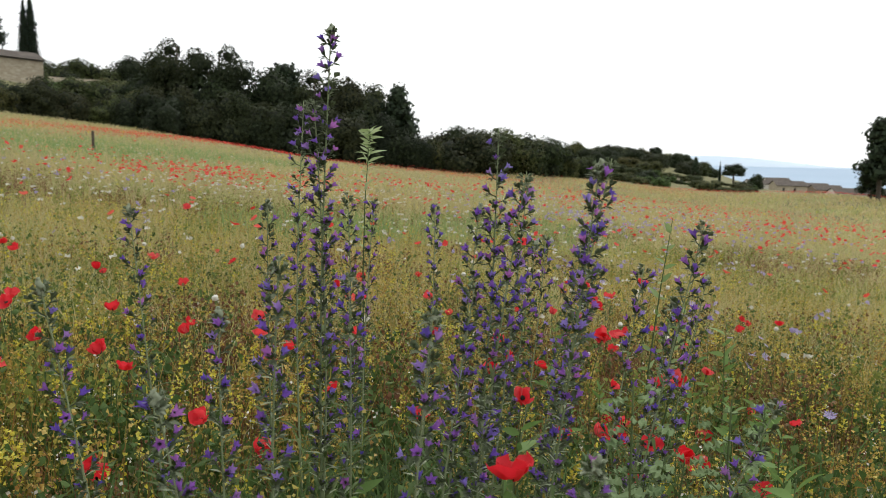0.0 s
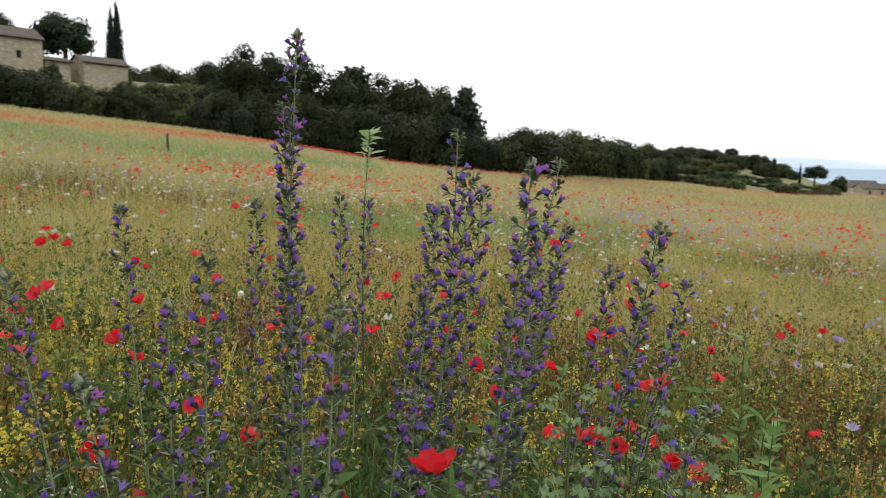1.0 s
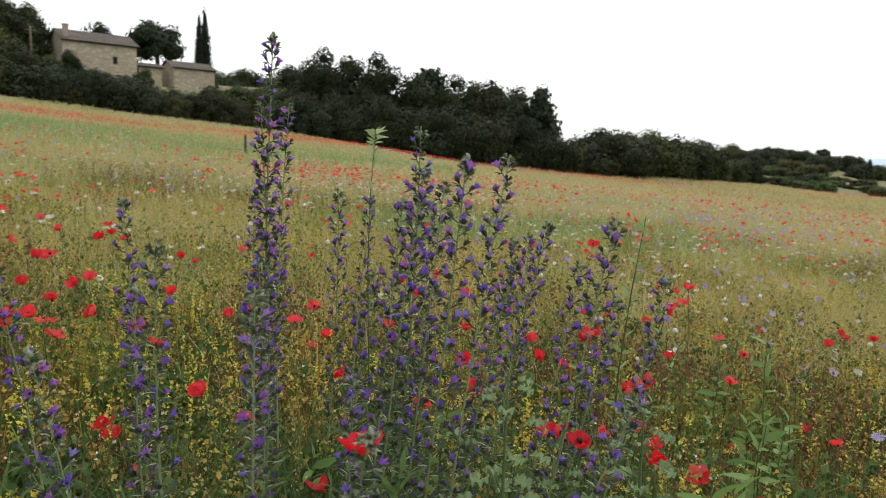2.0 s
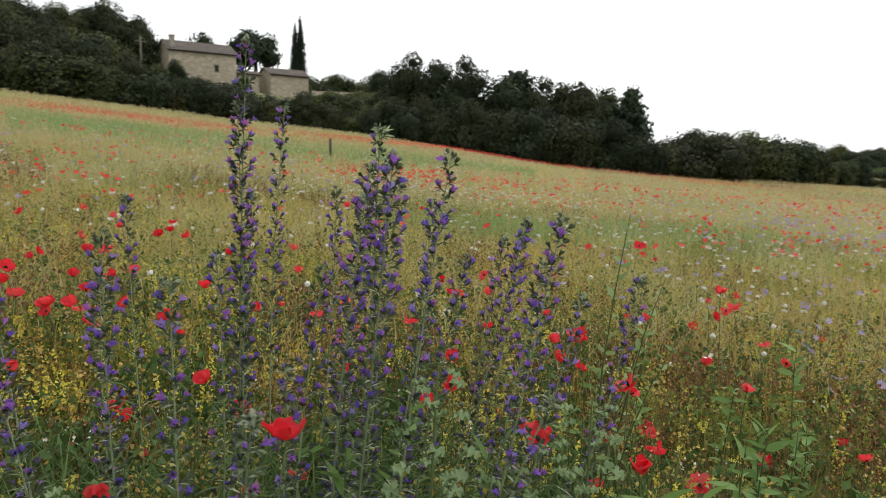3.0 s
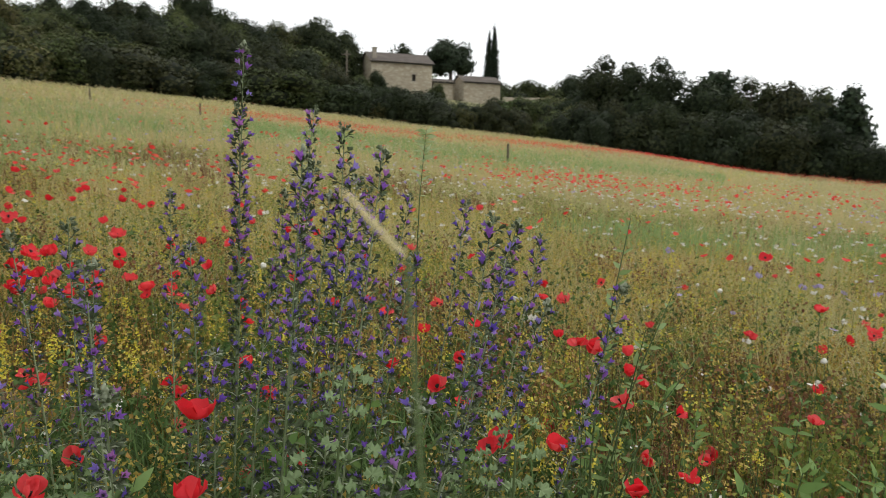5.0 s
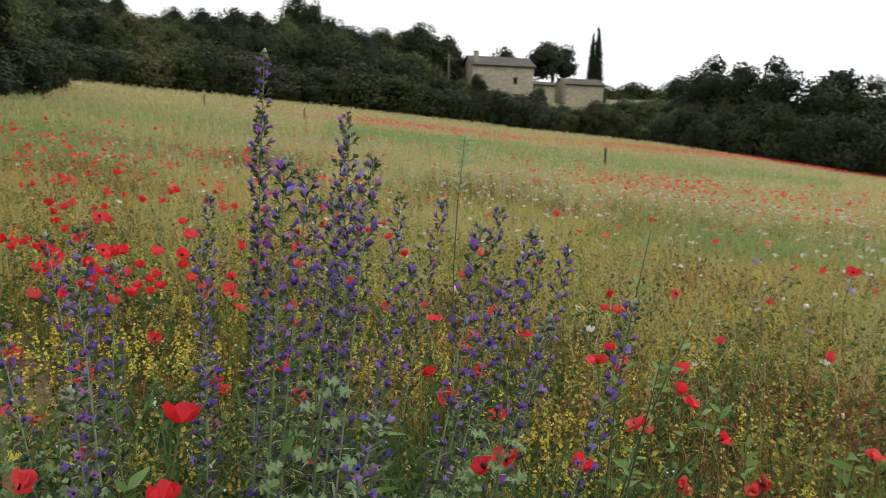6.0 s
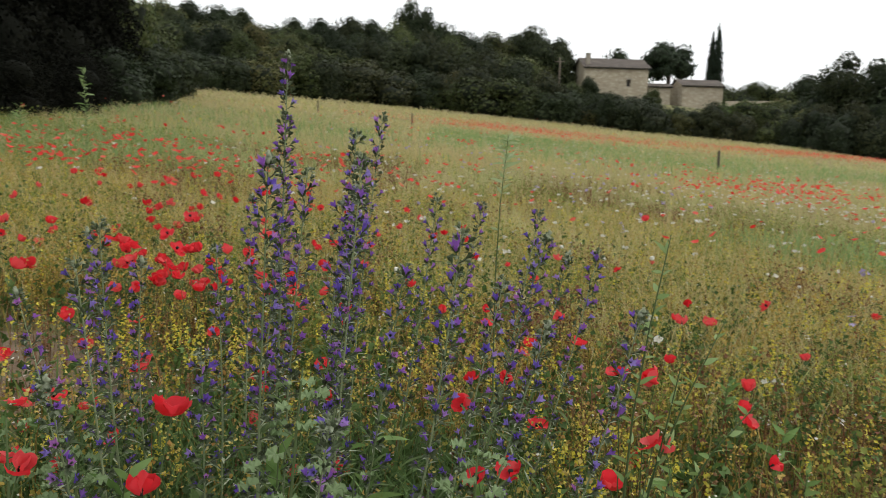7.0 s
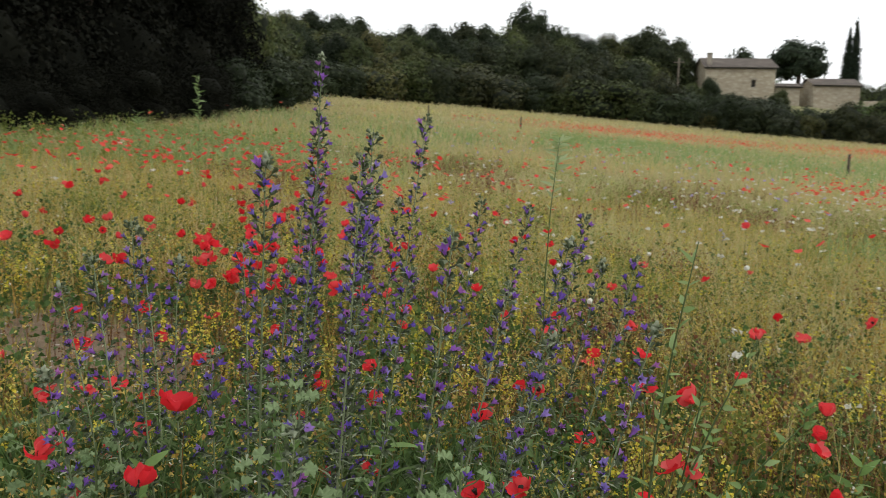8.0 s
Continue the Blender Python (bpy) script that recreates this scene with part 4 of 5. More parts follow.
stuff("seed_pods", pods, G_POD, "olive and rust seed heads across the meadow", "weeds")
stuff("seed_pods", pale, G_PALE, "pale straw seed heads over the far meadow", "weeds")
stuff("yellow_flowers", yel, YELLOW, "scattered yellow flowers across the meadow", "flowers")
# greener swathes
be, r = -20 + 38 * RNG.random(15000), 28 + 4.5 * RNG.normal(size=15000)
x, y = where(CX + r * np.sin(np.radians(be)), CY + r * np.cos(np.radians(be)), 13.0, 3.0, 0.7)
px, py = [x], [y]
for cx, cy, sx, sy, n in ((-7.5, 6.5, 1.5, 2.0, 2500), (-12.0, 16.0, 4.0, 5.0, 3500), (2.4, 6.2, 0.7, 0.5, 700), (5.5, 7.5, 1.0, 0.8, 600)):
    px.append(cx + sx * RNG.normal(size=n))
    py.append(cy + sy * RNG.normal(size=n))
x, y = np.concatenate(px), np.concatenate(py)
be, r = np.degrees(np.arctan2(x - CX, y - CY)), np.hypot(x - CX, y - CY)
ok = r < edge(be) - 0.5
x, y, r = x[ok], y[ok], r[ok]
stuff("lush_grass", [blades(x, y, 0.34 + 0.1 * RNG.random(len(x)), 0.001 * r + 0.004, 0.4)[:2]], G_SWATHE, "greener swathes of tall grass across the meadow", "grass")
# rank weeds along the foot of the dark trees
n = 2600
x, y = scatter(n, 8.0, 14, -68, -36)
ok = RNG.random(len(x)) < smooth(-38, -56, np.degrees(np.arctan2(x - CX, y - CY)) + 6 * np.sin(y * 1.3)) * smooth(7.5, 11, np.hypot(x - CX, y - CY))
x, y = x[ok], y[ok]
h = 0.2 + 0.35 * RNG.random(len(x)) ** 2
stuff("rank_weeds", [blades(x, y, h, np.full(len(x), 0.014), 0.5)[:2], sprays(x, y, h, 9, 0.07, 0.035, 0.3)], G_CLUMP, "rank green weeds along the foot of the dark trees", "weeds")
# white and lilac drifts
pieces, lil = [], []
for cx, cy, sx, sy, n in ((2.9, 10.5, 1.8, 1.0, 230), (5.0, 5.0, 1.5, 1.5, 80), (4.0, 16.0, 5.0, 3.0, 260), (-8.0, 25.0, 7.0, 5.0, 300), (12.0, 14.0, 6.0, 5.0, 600), (1.0, 6.5, 4.0, 2.0, 260), (2.9, 2.0, 0.5, 0.6, 14)):
    x, y = cx + sx * RNG.normal(size=n), cy + sy * RNG.normal(size=n)
    z = ground(x, y) + 0.26 + 0.12 * RNG.random(n)
    c = np.repeat(np.stack([x, y, z], -1), 5, 0) + RNG.normal(size=(n * 5, 3)) * (0.012, 0.012, 0.003)
    pieces.append(specks(c, 0.027, 0.0))
for cx, cy, sx, sy, n in ((8.5, 8.0, 1.8, 1.8, 200), (-0.5, 9.0, 1.5, 2.0, 25), (3.0, 3.0, 0.8, 0.8, 16), (14.0, 13.0, 3.0, 3.0, 220), (-3.0, 12.0, 2.0, 2.0, 30)):
    x, y = cx + sx * RNG.normal(size=n), cy + sy * RNG.normal(size=n)
    z = ground(x, y) + 0.30 + 0.12 * RNG.random(n)
    c = np.repeat(np.stack([x, y, z], -1), 6, 0) + RNG.normal(size=(n * 6, 3)) * (0.014, 0.014, 0.008)
    lil.append(specks(c, 0.031, 0.2))
stuff("white_daisies", pieces, WHITE, "drifts of small white daisies in the meadow", "flowers")
stuff("lilac_flowers", lil, LILAC, "pale lilac scabious flowers in the meadow", "flowers")
# poppies too far off to count
px, py = [], []
for cx, cy, sx, sy, n in ((2.4, 11.8, 1.5, 1.2, 300), (8.5, 13.8, 3.0, 1.2, 200), (1.5, 9.5, 1.6, 1.0, 30), (4.5, 8.0, 1.5, 1.5, 30), (-4.9, 4.7, 1.3, 1.0, 200), (-5.5, 3.0, 0.8, 0.8, 90), (-2.8, 5.6, 1.2, 0.9, 60), (-7.0, 8.5, 1.8, 1.8, 40), (13.8, 8.5, 3.5, 2.5, 360), (21.0, 17.0, 6.0, 4.0, 480), (8.0, 6.0, 2.5, 2.0, 50), (-2.6, 14.5, 2.2, 0.7, 60)):
    px.append(cx + sx * RNG.normal(size=n))
    py.append(cy + sy * RNG.normal(size=n))
for n, r0, r1, b0, b1 in ((210, 5.2, 12, -40, 66), (90, 12, 30, -45, 66), (260, 30, 75, -40, 66)):
    x, y = scatter(n, r0, r1, b0, b1)
    px.append(x)
    py.append(y)
n = 29000
be = -27 + 89 * RNG.random(n)
r = np.interp(be, [-38, -29, -22, -7, 0, 8, 16, 30, 50, 62], [27, 32, 34, 38, 42, 48, 60, 68, 80, 83]) * (1 + np.where(RNG.random(n) < 0.55, 0.055, 0.13) * RNG.normal(size=n))
ok = RNG.random(n) < smooth(-27, -19, be + 4 * np.sin(r))
x, y = where(CX + r[ok] * np.sin(np.radians(be[ok])), CY + r[ok] * np.cos(np.radians(be[ok])), 16.0, 2.0, 0.9)
px.append(x)
py.append(y)
px, py = np.concatenate(px), np.concatenate(py)
r = np.hypot(px - CX, py - CY)
ok = (r > 4.8) & (r < edge(np.degrees(np.arctan2(px - CX, py - CY))) - 0.3)
px, py, r = px[ok], py[ok], r[ok]
n = len(px)
pz = ground(px, py) + 0.33 + 0.16 * RNG.random(n) + 0.10 * smooth(9, 22, r)
a = np.arange(6) * math.pi / 3
s = ((0.021 + 0.012 * RNG.random(n)) * (1 + 0.3 * smooth(10, 18, r) - 0.48 * smooth(22, 30, r)))[:, None]
wob = 0.75 + 0.5 * RNG.random((n, 6))
tilt = RNG.normal(size=(n, 2)) * 0.35
rx, ry = s * wob * np.cos(a), s * wob * np.sin(a)
rim = np.stack([px[:, None] + rx, py[:, None] + ry, pz[:, None] + 0.016 * wob + rx * tilt[:, :1] + ry * tilt[:, 1:]], -1)
pv = np.concatenate([np.stack([px, py, pz], -1)[:, None], rim], 1).reshape(-1, 3)
k = np.arange(n)[:, None] * 7
pt = np.concatenate([k + [[0, 1 + j, 1 + (j + 1) % 6]] for j in range(6)])
stuff("poppies", [(pv, pt)], POPPY_FAR, "scarlet poppies scattered over the meadow", "flowers")

# ---- viper's bugloss: the clump of blue-violet spikes ----


def ring_cup(base, way, length, r0, r1, sides, jag, rng):
    """An open funnel with an uneven rim."""
    way = Vector(way).normalized()
    a = way.cross(Vector((0.31, 0.2, 0.93))).normalized()
    b = way.cross(a)
    v, t = [], []
    for k, (u, r) in enumerate(((0.0, r0), (0.55, (r0 + r1) * 0.5), (1.0, r1))):
        for s in range(sides):
            w = 6.283 * s / sides
            q = 1.0 if k < 2 else 1 + jag * (rng.random() - 0.3)
            v.append(Vector(base) + way * length * u * (q if k == 2 else 1) + (a * math.cos(w) + b * math.sin(w)) * r * (1 if k < 2 else 0.85 + 0.3 * rng.random()))
    for k in range(2):
        for s in range(sides):
            i, j = k * sides + s, k * sides + (s + 1) % sides
            t += [(i, j, j + sides), (i, j + sides, i + sides)]
    return np.array([tuple(q) for q in v]), np.array(t)


def bract(at, way, length, width):
    """A narrow pointed leaflet."""
    at, way = Vector(at), Vector(way).normalized()
    s = way.cross(Vector((0, 0, 1)))
    s = s.normalized() if s.length > 0.01 else Vector((1, 0, 0))
    u = s.cross(way)
    v = [at, at + way * length * 0.45 + s * width / 2 + u * width * 0.2, at + way * length * 0.45 - s * width / 2 + u * width * 0.2, at + way * length - u * length * 0.08, at + way * length * 0.45]
    return np.array([tuple(q) for q in v]), np.array([(0, 1, 4), (0, 4, 2), (1, 3, 4), (4, 3, 2)])


def funnel(at, way, length, mouth, rng, lobes=5):
    """A small flower funnel, its upper lip longer than the lower one."""
    way = Vector(way).normalized()
    a = way.cross(Vector((0.31, 0.2, 0.93))).normalized()
    b = way.cross(a)
    n, v, t = 2 * lobes, [], []
    for k, (u, r) in enumerate(((0.0, 0.22), (0.45, 0.42), (0.78, 0.72), (1.0, 1.0))):
        for j in range(n):
            w = 6.283 * j / n
            lobe = (1.15 if j % 2 else 0.62) * rng.uniform(0.8, 1.25) if k == 3 else 1.0
            lip = 1 + (0.2 * math.cos(w) if k >= 2 else 0.0)
            v.append(Vector(at) + way * length * u * lip * (lobe if k == 3 else 1) ** 0.5 + (a * math.cos(w) + b * math.sin(w)) * mouth * r * lobe)
    for k in range(3):
        for j in range(n):
            i, q = k * n + j, k * n + (j + 1) % n
            t += [(i, q, q + n), (i, q + n, i + n)]
    return np.array([tuple(q) for q in v]), np.array(t)


def cyme(seed, reach, leaf, cups, blooms, faded=0, mat=E_CUP):
    """One flowering side branch along +y: stalk, leaf below it, dark calyces and bracts at its end; and where its blooms sit."""
    rng = random.Random(seed)
    green, blue, violet = [], [], []
    end = Vector((rng.uniform(-0.1, 0.1) * reach, reach * 0.74, reach * 0.62))
    green.append(tube([(0, 0, 0), end * 0.5 + Vector((0, 0.04 * reach, -0.06 * reach)), end], [0.0013, 0.0011, 0.0009], 4))
    if leaf:
        green.append(bract((0, 0.001, -0.002), (rng.uniform(-0.35, 0.35), 1, rng.uniform(0.1, 0.6)), leaf, 0.0035 + 0.07 * leaf))
    for k in range(cups):
        side = -1 if k % 2 else 1
        back = end * (1 - 0.16 * (k // 2)) + Vector((side * 0.0012, 0, 0.001))
        green.append(ring_cup(back, (side * rng.uniform(0.1, 0.7), rng.uniform(0.3, 0.9), 0.8), rng.uniform(0.006, 0.009), 0.0016, 0.0032, 5, 0.9, rng))
        green.append(bract(end * (0.55 + 0.12 * k / cups) + Vector((0, 0, -0.001)), (side * rng.uniform(0.1, 0.75), 1.0, rng.uniform(-0.25, 0.25)), rng.uniform(0.014, 0.019), 0.0075))
    for k in range(faded):
        blue.append(funnel(end * rng.uniform(0.6, 1.0) + Vector((rng.uniform(-0.003, 0.003), 0, 0.003)), (rng.uniform(-0.7, 0.7), rng.uniform(0.2, 0.8), 0.8), rng.uniform(0.007, 0.010), rng.uniform(0.0028, 0.0044), rng, 4))
    for k in range(blooms):
        p = end * (1.0 - 0.25 * k) + Vector((rng.uniform(-0.003, 0.003), 0, 0.003))
        w = Vector((rng.uniform(-0.6, 0.6), rng.uniform(0.3, 0.8), rng.uniform(0.5, 1.0)))
        violet.append(Matrix.Translation(p) @ w.to_track_quat("Z", "Y").to_matrix().to_4x4() @ pose(0, 0, 0, 0, 0, rng.random() * 360))
    v, t = joined(green + blue)
    first = sum(len(q[1]) for q in green)
    return tri_mesh("cyme", v, t, [mat, E_FADED], [0] * first + [1] * (len(t) - first)), violet


BLOOMS = [tri_mesh("bloom", *funnel((0, 0, 0), (0, 0, 1), 0.0135, 0.0074, random.Random(60 + k)), E_FLOWER, smooth=True) for k in range(6)]
CYMES_BUD = [cyme(30 + k, 0.011, 0.012, 4, 0, 0, E_BUD) for k in range(3)]
CYMES_TOP = [cyme(34 + k, 0.014 + 0.002 * k, 0.016, 3, (1, 1, 0, 1)[k]) for k in range(4)]
CYMES_MID = [cyme(40 + k, 0.020 + 0.002 * k, 0.022, 4, (1, 1, 2, 1, 1)[k], (0, 1, 0, 1, 1)[k]) for k in range(5)]
CYMES_LOW = [cyme(50 + k, 0.028 + 0.004 * k, 0.036 + 0.006 * k, 5, (1, 1, 0, 1, 0)[k], (2, 3, 3, 2, 4)[k]) for k in range(5)]
rng_b = random.Random(9)
BUDS = []
for k in range(2):
    bv, bt = tube([(0.002 * math.sin(j * 1.3), 0.002 * math.cos(j * 1.1), 0.003 * j) for j in range(11)], [0.0022 + 0.0040 * math.sin(0.5 + j * 0.24) for j in range(11)], 9)
    bv = bv * (1, 1, 1) + np.concatenate([bv[:, :2] * (RNG.random((len(bv), 1)) * 0.6 - 0.25), (RNG.random((len(bv), 1)) - 0.4) * 0.006], 1)
    BUDS.append(tri_mesh("bud_tip", bv, bt, E_BUD))
E_LEAVES = [tri_mesh("leaf", *blade(0.075 + 0.02 * k, 0.0085 + 0.0015 * k, 0.5 + 0.25 * k, 5), E_LEAF, smooth=True) for k in range(3)]


def bend(base, tip, sag, u):
    p = base.lerp(tip, u)
    return p + sag * math.sin(math.pi * u)


def bugloss(tx, ty, tz, label, bare=0.24, seed=0, full=1.0, bud=True):
    rng = random.Random(seed * 7 + 1)
    bx, by = tx - 0.25 * (tx + 0.1), ty - 0.25 * (ty + 0.2)
    base, tip = Vector((bx, by, gz(bx, by) - 0.02)), Vector((tx, ty, tz))
    ob = new("viper_bugloss")
    ob.matrix_basis = Matrix.Translation(base)
    tip = tip - base
    base = Vector((0, 0, 0))
    high = tip.length
    sag = Vector((rng.uniform(-0.02, 0.02), rng.uniform(-0.02, 0.02), 0))
    pts = [bend(base, tip, sag, k / 9) for k in range(10)]
    thick = 0.0023 + 0.0011 * full
    part("stem", tri_mesh("stem", *tube(pts, [thick * (1 - 0.075 * k) for k in range(10)], 6), E_STEM, smooth=True), ob)
    axis = (tip - base).normalized()
    z, k = high - 0.012, 0
    a = rng.random() * 6.28
    while z > bare * high:
        u = z / high
        down = high - z
        p = bend(base, tip, sag, u)
        if down < 0.03:
            src, s = rng.choice(CYMES_BUD), 0.75 + 8.0 * down
        elif down < 0.12:
            src, s = rng.choice(CYMES_TOP), 0.9 + 0.2 * rng.random()
        elif down < 0.42 * high:
            src, s = rng.choice(CYMES_TOP[2:] + CYMES_MID), 0.85 + 0.25 * rng.random()
        elif u > 0.42:
            src, s = rng.choice(CYMES_MID), 0.95 + 0.25 * rng.random()
        else:
            src, s = rng.choice(CYMES_LOW), 0.85 + 0.3 * rng.random()
        m = Matrix.LocRotScale(p, axis.to_track_quat("Z", "Y") @ Euler((rng.uniform(-0.25, 0.2), rng.uniform(-0.2, 0.2), a)).to_quaternion(), (s, s, s))
        c = part("cyme", src[0], ob, m)
        for q in src[1]:
            if rng.random() < (0.9 if u > 0.6 else 0.45 if u > 0.45 else 0.08):
                part("bloom", rng.choice(BLOOMS), c, q @ Matrix.Scale(rng.uniform(0.85, 1.2) * (0.7 + 0.35 * u), 4), "violet-blue open bloom")
        a += 2.4 + rng.uniform(-0.3, 0.3)
        z -= (0.0055 if down < 0.03 else (0.0112 + 0.011 * (1 - u)) / (0.6 + 0.5 * full)) * rng.uniform(0.8, 1.2)
    if bud and (seed % 3 == 1 or label in (BUDDED, TALL)):
        part("bud_tip", rng.choice(BUDS), ob, Matrix.Translation(tip - axis * 0.022) @ axis.to_track_quat("Z", "Y").to_matrix().to_4x4() @ Matrix.Scale(0.85, 4), "grey-green unopened buds")
    for k in range(int(18 + 12 * full)):
        u = 0.04 + 0.68 * rng.random()
        s = (1.05 - 0.75 * u) * rng.uniform(0.8, 1.3)
        m = Matrix.LocRotScale(bend(base, tip, sag, u), Euler((rng.uniform(-0.1, 0.7), 0, rng.random() * 6.28)), (s, s, s))
        part("leaf", rng.choice(E_LEAVES), ob, m)
    return tagged(ob, label, "wildflower", "flower spikes of the clump")


TALL = "very tall viper's bugloss spike dense with violet-blue flowers"
FULL = "tall viper's bugloss spike with violet-blue flowers"
SLIM = "slim viper's bugloss spike with sparse violet flowers"
LOW = "short leaning viper's bugloss spike with blue-violet flowers"
BUDDED = "short viper's bugloss spike ending in grey-green buds"
for k, (x, y, z, lb, bare, full) in enumerate((
        (0.0, 0.0, 1.07, TALL, 0.22, 1.0), (-0.025, 0.03, 0.93, FULL, 0.35, 0.9), (0.28, -0.18, 0.88, FULL, 0.2, 1.0), (0.27, -0.49, 0.82, FULL, 0.25, 0.9),
        (0.394, -0.38, 0.826, FULL, 0.25, 0.9), (0.076, 0.39, 0.953, FULL, 0.35, 0.8), (-0.34, 0.337, 0.70, SLIM, 0.3, 0.6), (-0.222, -0.382, 0.678, FULL, 0.25, 0.8),
        (-0.08, -0.58, 0.63, FULL, 0.3, 0.8), (-0.016, 0.394, 0.705, SLIM, 0.3, 0.5), (0.224, 0.464, 0.72, SLIM, 0.3, 0.7), (0.342, 0.55, 0.697, SLIM, 0.3, 0.7),
        (0.246, -0.172, 0.729, SLIM, 0.3, 0.7), (0.318, -0.23, 0.772, FULL, 0.3, 0.7), (0.603, -0.42, 0.71, FULL, 0.25, 0.9), (0.664, -0.018, 0.667, SLIM, 0.3, 0.7),
        (0.63, -0.242, 0.60, LOW, 0.25, 0.7), (0.248, -0.322, 0.80, FULL, 0.3, 0.8))):
    bugloss(x, y, z, lb, bare, k + 1, full)
for k, (x, y, z, lb, bare, full) in enumerate((
        (0.523, 0.513, 0.686, SLIM, 0.3, 0.7), (0.738, 0.246, 0.608, SLIM, 0.3, 0.6), (0.883, -0.198, 0.55, LOW, 0.3, 0.7), (-0.27, -0.21, 0.57, BUDDED, 0.3, 0.7),
        (0.5, -0.68, 0.45, LOW, 0.3, 0.8), (-0.52, -0.13, 0.62, FULL, 0.25, 0.8), (-0.4, -0.44, 0.52, BUDDED, 0.3, 0.7), (0.05, -0.76, 0.47, BUDDED, 0.3, 0.7),
        (0.72, -0.25, 0.52, LOW, 0.3, 0.7), (-0.05, -0.22, 0.62, SLIM, 0.3, 0.7), (0.09, -0.45, 0.45, LOW, 0.3, 0.7), (0.67, 0.2, 0.6, SLIM, 0.3, 0.6),
        (0.45, -0.3, 0.62, LOW, 0.3, 0.8), (0.16, -0.3, 0.6, LOW, 0.3, 0.8))):
    bugloss(x, y, z, lb, bare, k + 41, full)

# ---- poppies close by, one by one ----


def petal_mesh(seed):
    rng = random.Random(seed)
    v, t, rows, cols = [], [], 5, 7
    for k in range(rows):
        u = k / (rows - 1)
        for j in range(cols):
            s = (j / (cols - 1) - 0.5) * 2
            w = 0.95 * u ** 0.6
            crinkle = (rng.random() - 0.5) * 0.3 * u
            v.append((s * w * 0.86 * (1 - 0.25 * u ** 4 * abs(s)), u * (0.92 - 0.34 * s * s * abs(s)) + crinkle * 0.4, 0.38 * u * u + 0.2 * s * s * u + crinkle))
    for k in range(rows - 1):
        for j in range(cols - 1):
            q = k * cols + j
            t += [(q, q + 1, q + cols + 1), (q, q + cols + 1, q + cols)]
    return tri_mesh("petal", np.array(v) * 0.033, t, POPPY, smooth=True)


PETALS = [petal_mesh(70 + k) for k in range(5)]
pc = [ring_cup((0, 0, 0.0), (0, 0, 1), 0.012, 0.003, 0.005, 8, 0.0, rng_b), ring_cup((0, 0, 0.0125), (0, 0, 1), 0.002, 0.006, 0.0005, 8, 0.0, rng_b)]
pc += [ring_cup((0, 0, 0.001), (0, 0, 1), 0.009, 0.002, 0.005, 14, 1.4, rng_b)]
EYE_MESH = tri_mesh("seed_head", *joined(pc), POPPY_EYE)
STEM_V, STEM_T = tube([(0, 0, 0), (0.02, 0.01, 0.35), (0.03, 0.0, 0.75), (0, 0, 1)], [0.0016, 0.0015, 0.0013, 0.0013], 4)
P_STEM_MESH = tri_mesh("stem", STEM_V, STEM_T, P_STEM, smooth=True)
P_LEAF_MESH = tri_mesh("leaf", *joined([blade(0.1, 0.012, 0.6, 5)] + [(blade(0.035, 0.007, 0.3, 3)[0] @ np.array(Euler((0, 0, s)).to_matrix()).T + (0, q, 0.015), blade(0.035, 0.007, 0.3, 3)[1]) for q in (0.03, 0.05, 0.07) for s in (0.9, -0.9)]), P_STEM, smooth=True)


def corolla(seed):
    """Four petals and the dark centre of a poppy that stands farther off, as one piece."""
    rng = random.Random(seed)
    wide, pieces = rng.uniform(0, 46), []
    for k in range(4):
        m = pose(0, 0, 0.001 * k, 0, 0, 90 * k + rng.uniform(-14, 14)) @ pose(0, 0, 0, wide + rng.uniform(-24, 24)) @ Matrix.Scale(rng.uniform(0.85, 1.12), 4)
        me = rng.choice(PETALS)
        pieces.append(([tuple(m @ q.co) for q in me.vertices], [tuple(p.vertices) for p in me.polygons]))
    first = sum(len(q[1]) for q in pieces)
    pieces.append(([tuple(q.co) for q in EYE_MESH.vertices], [tuple(p.vertices) for p in EYE_MESH.polygons]))
    v, t = joined(pieces)
    return tri_mesh("corolla", v, t, [POPPY, POPPY_EYE], [0] * first + [1] * (len(t) - first), smooth=True)


COROLLAS = [corolla(170 + k) for k in range(8)]


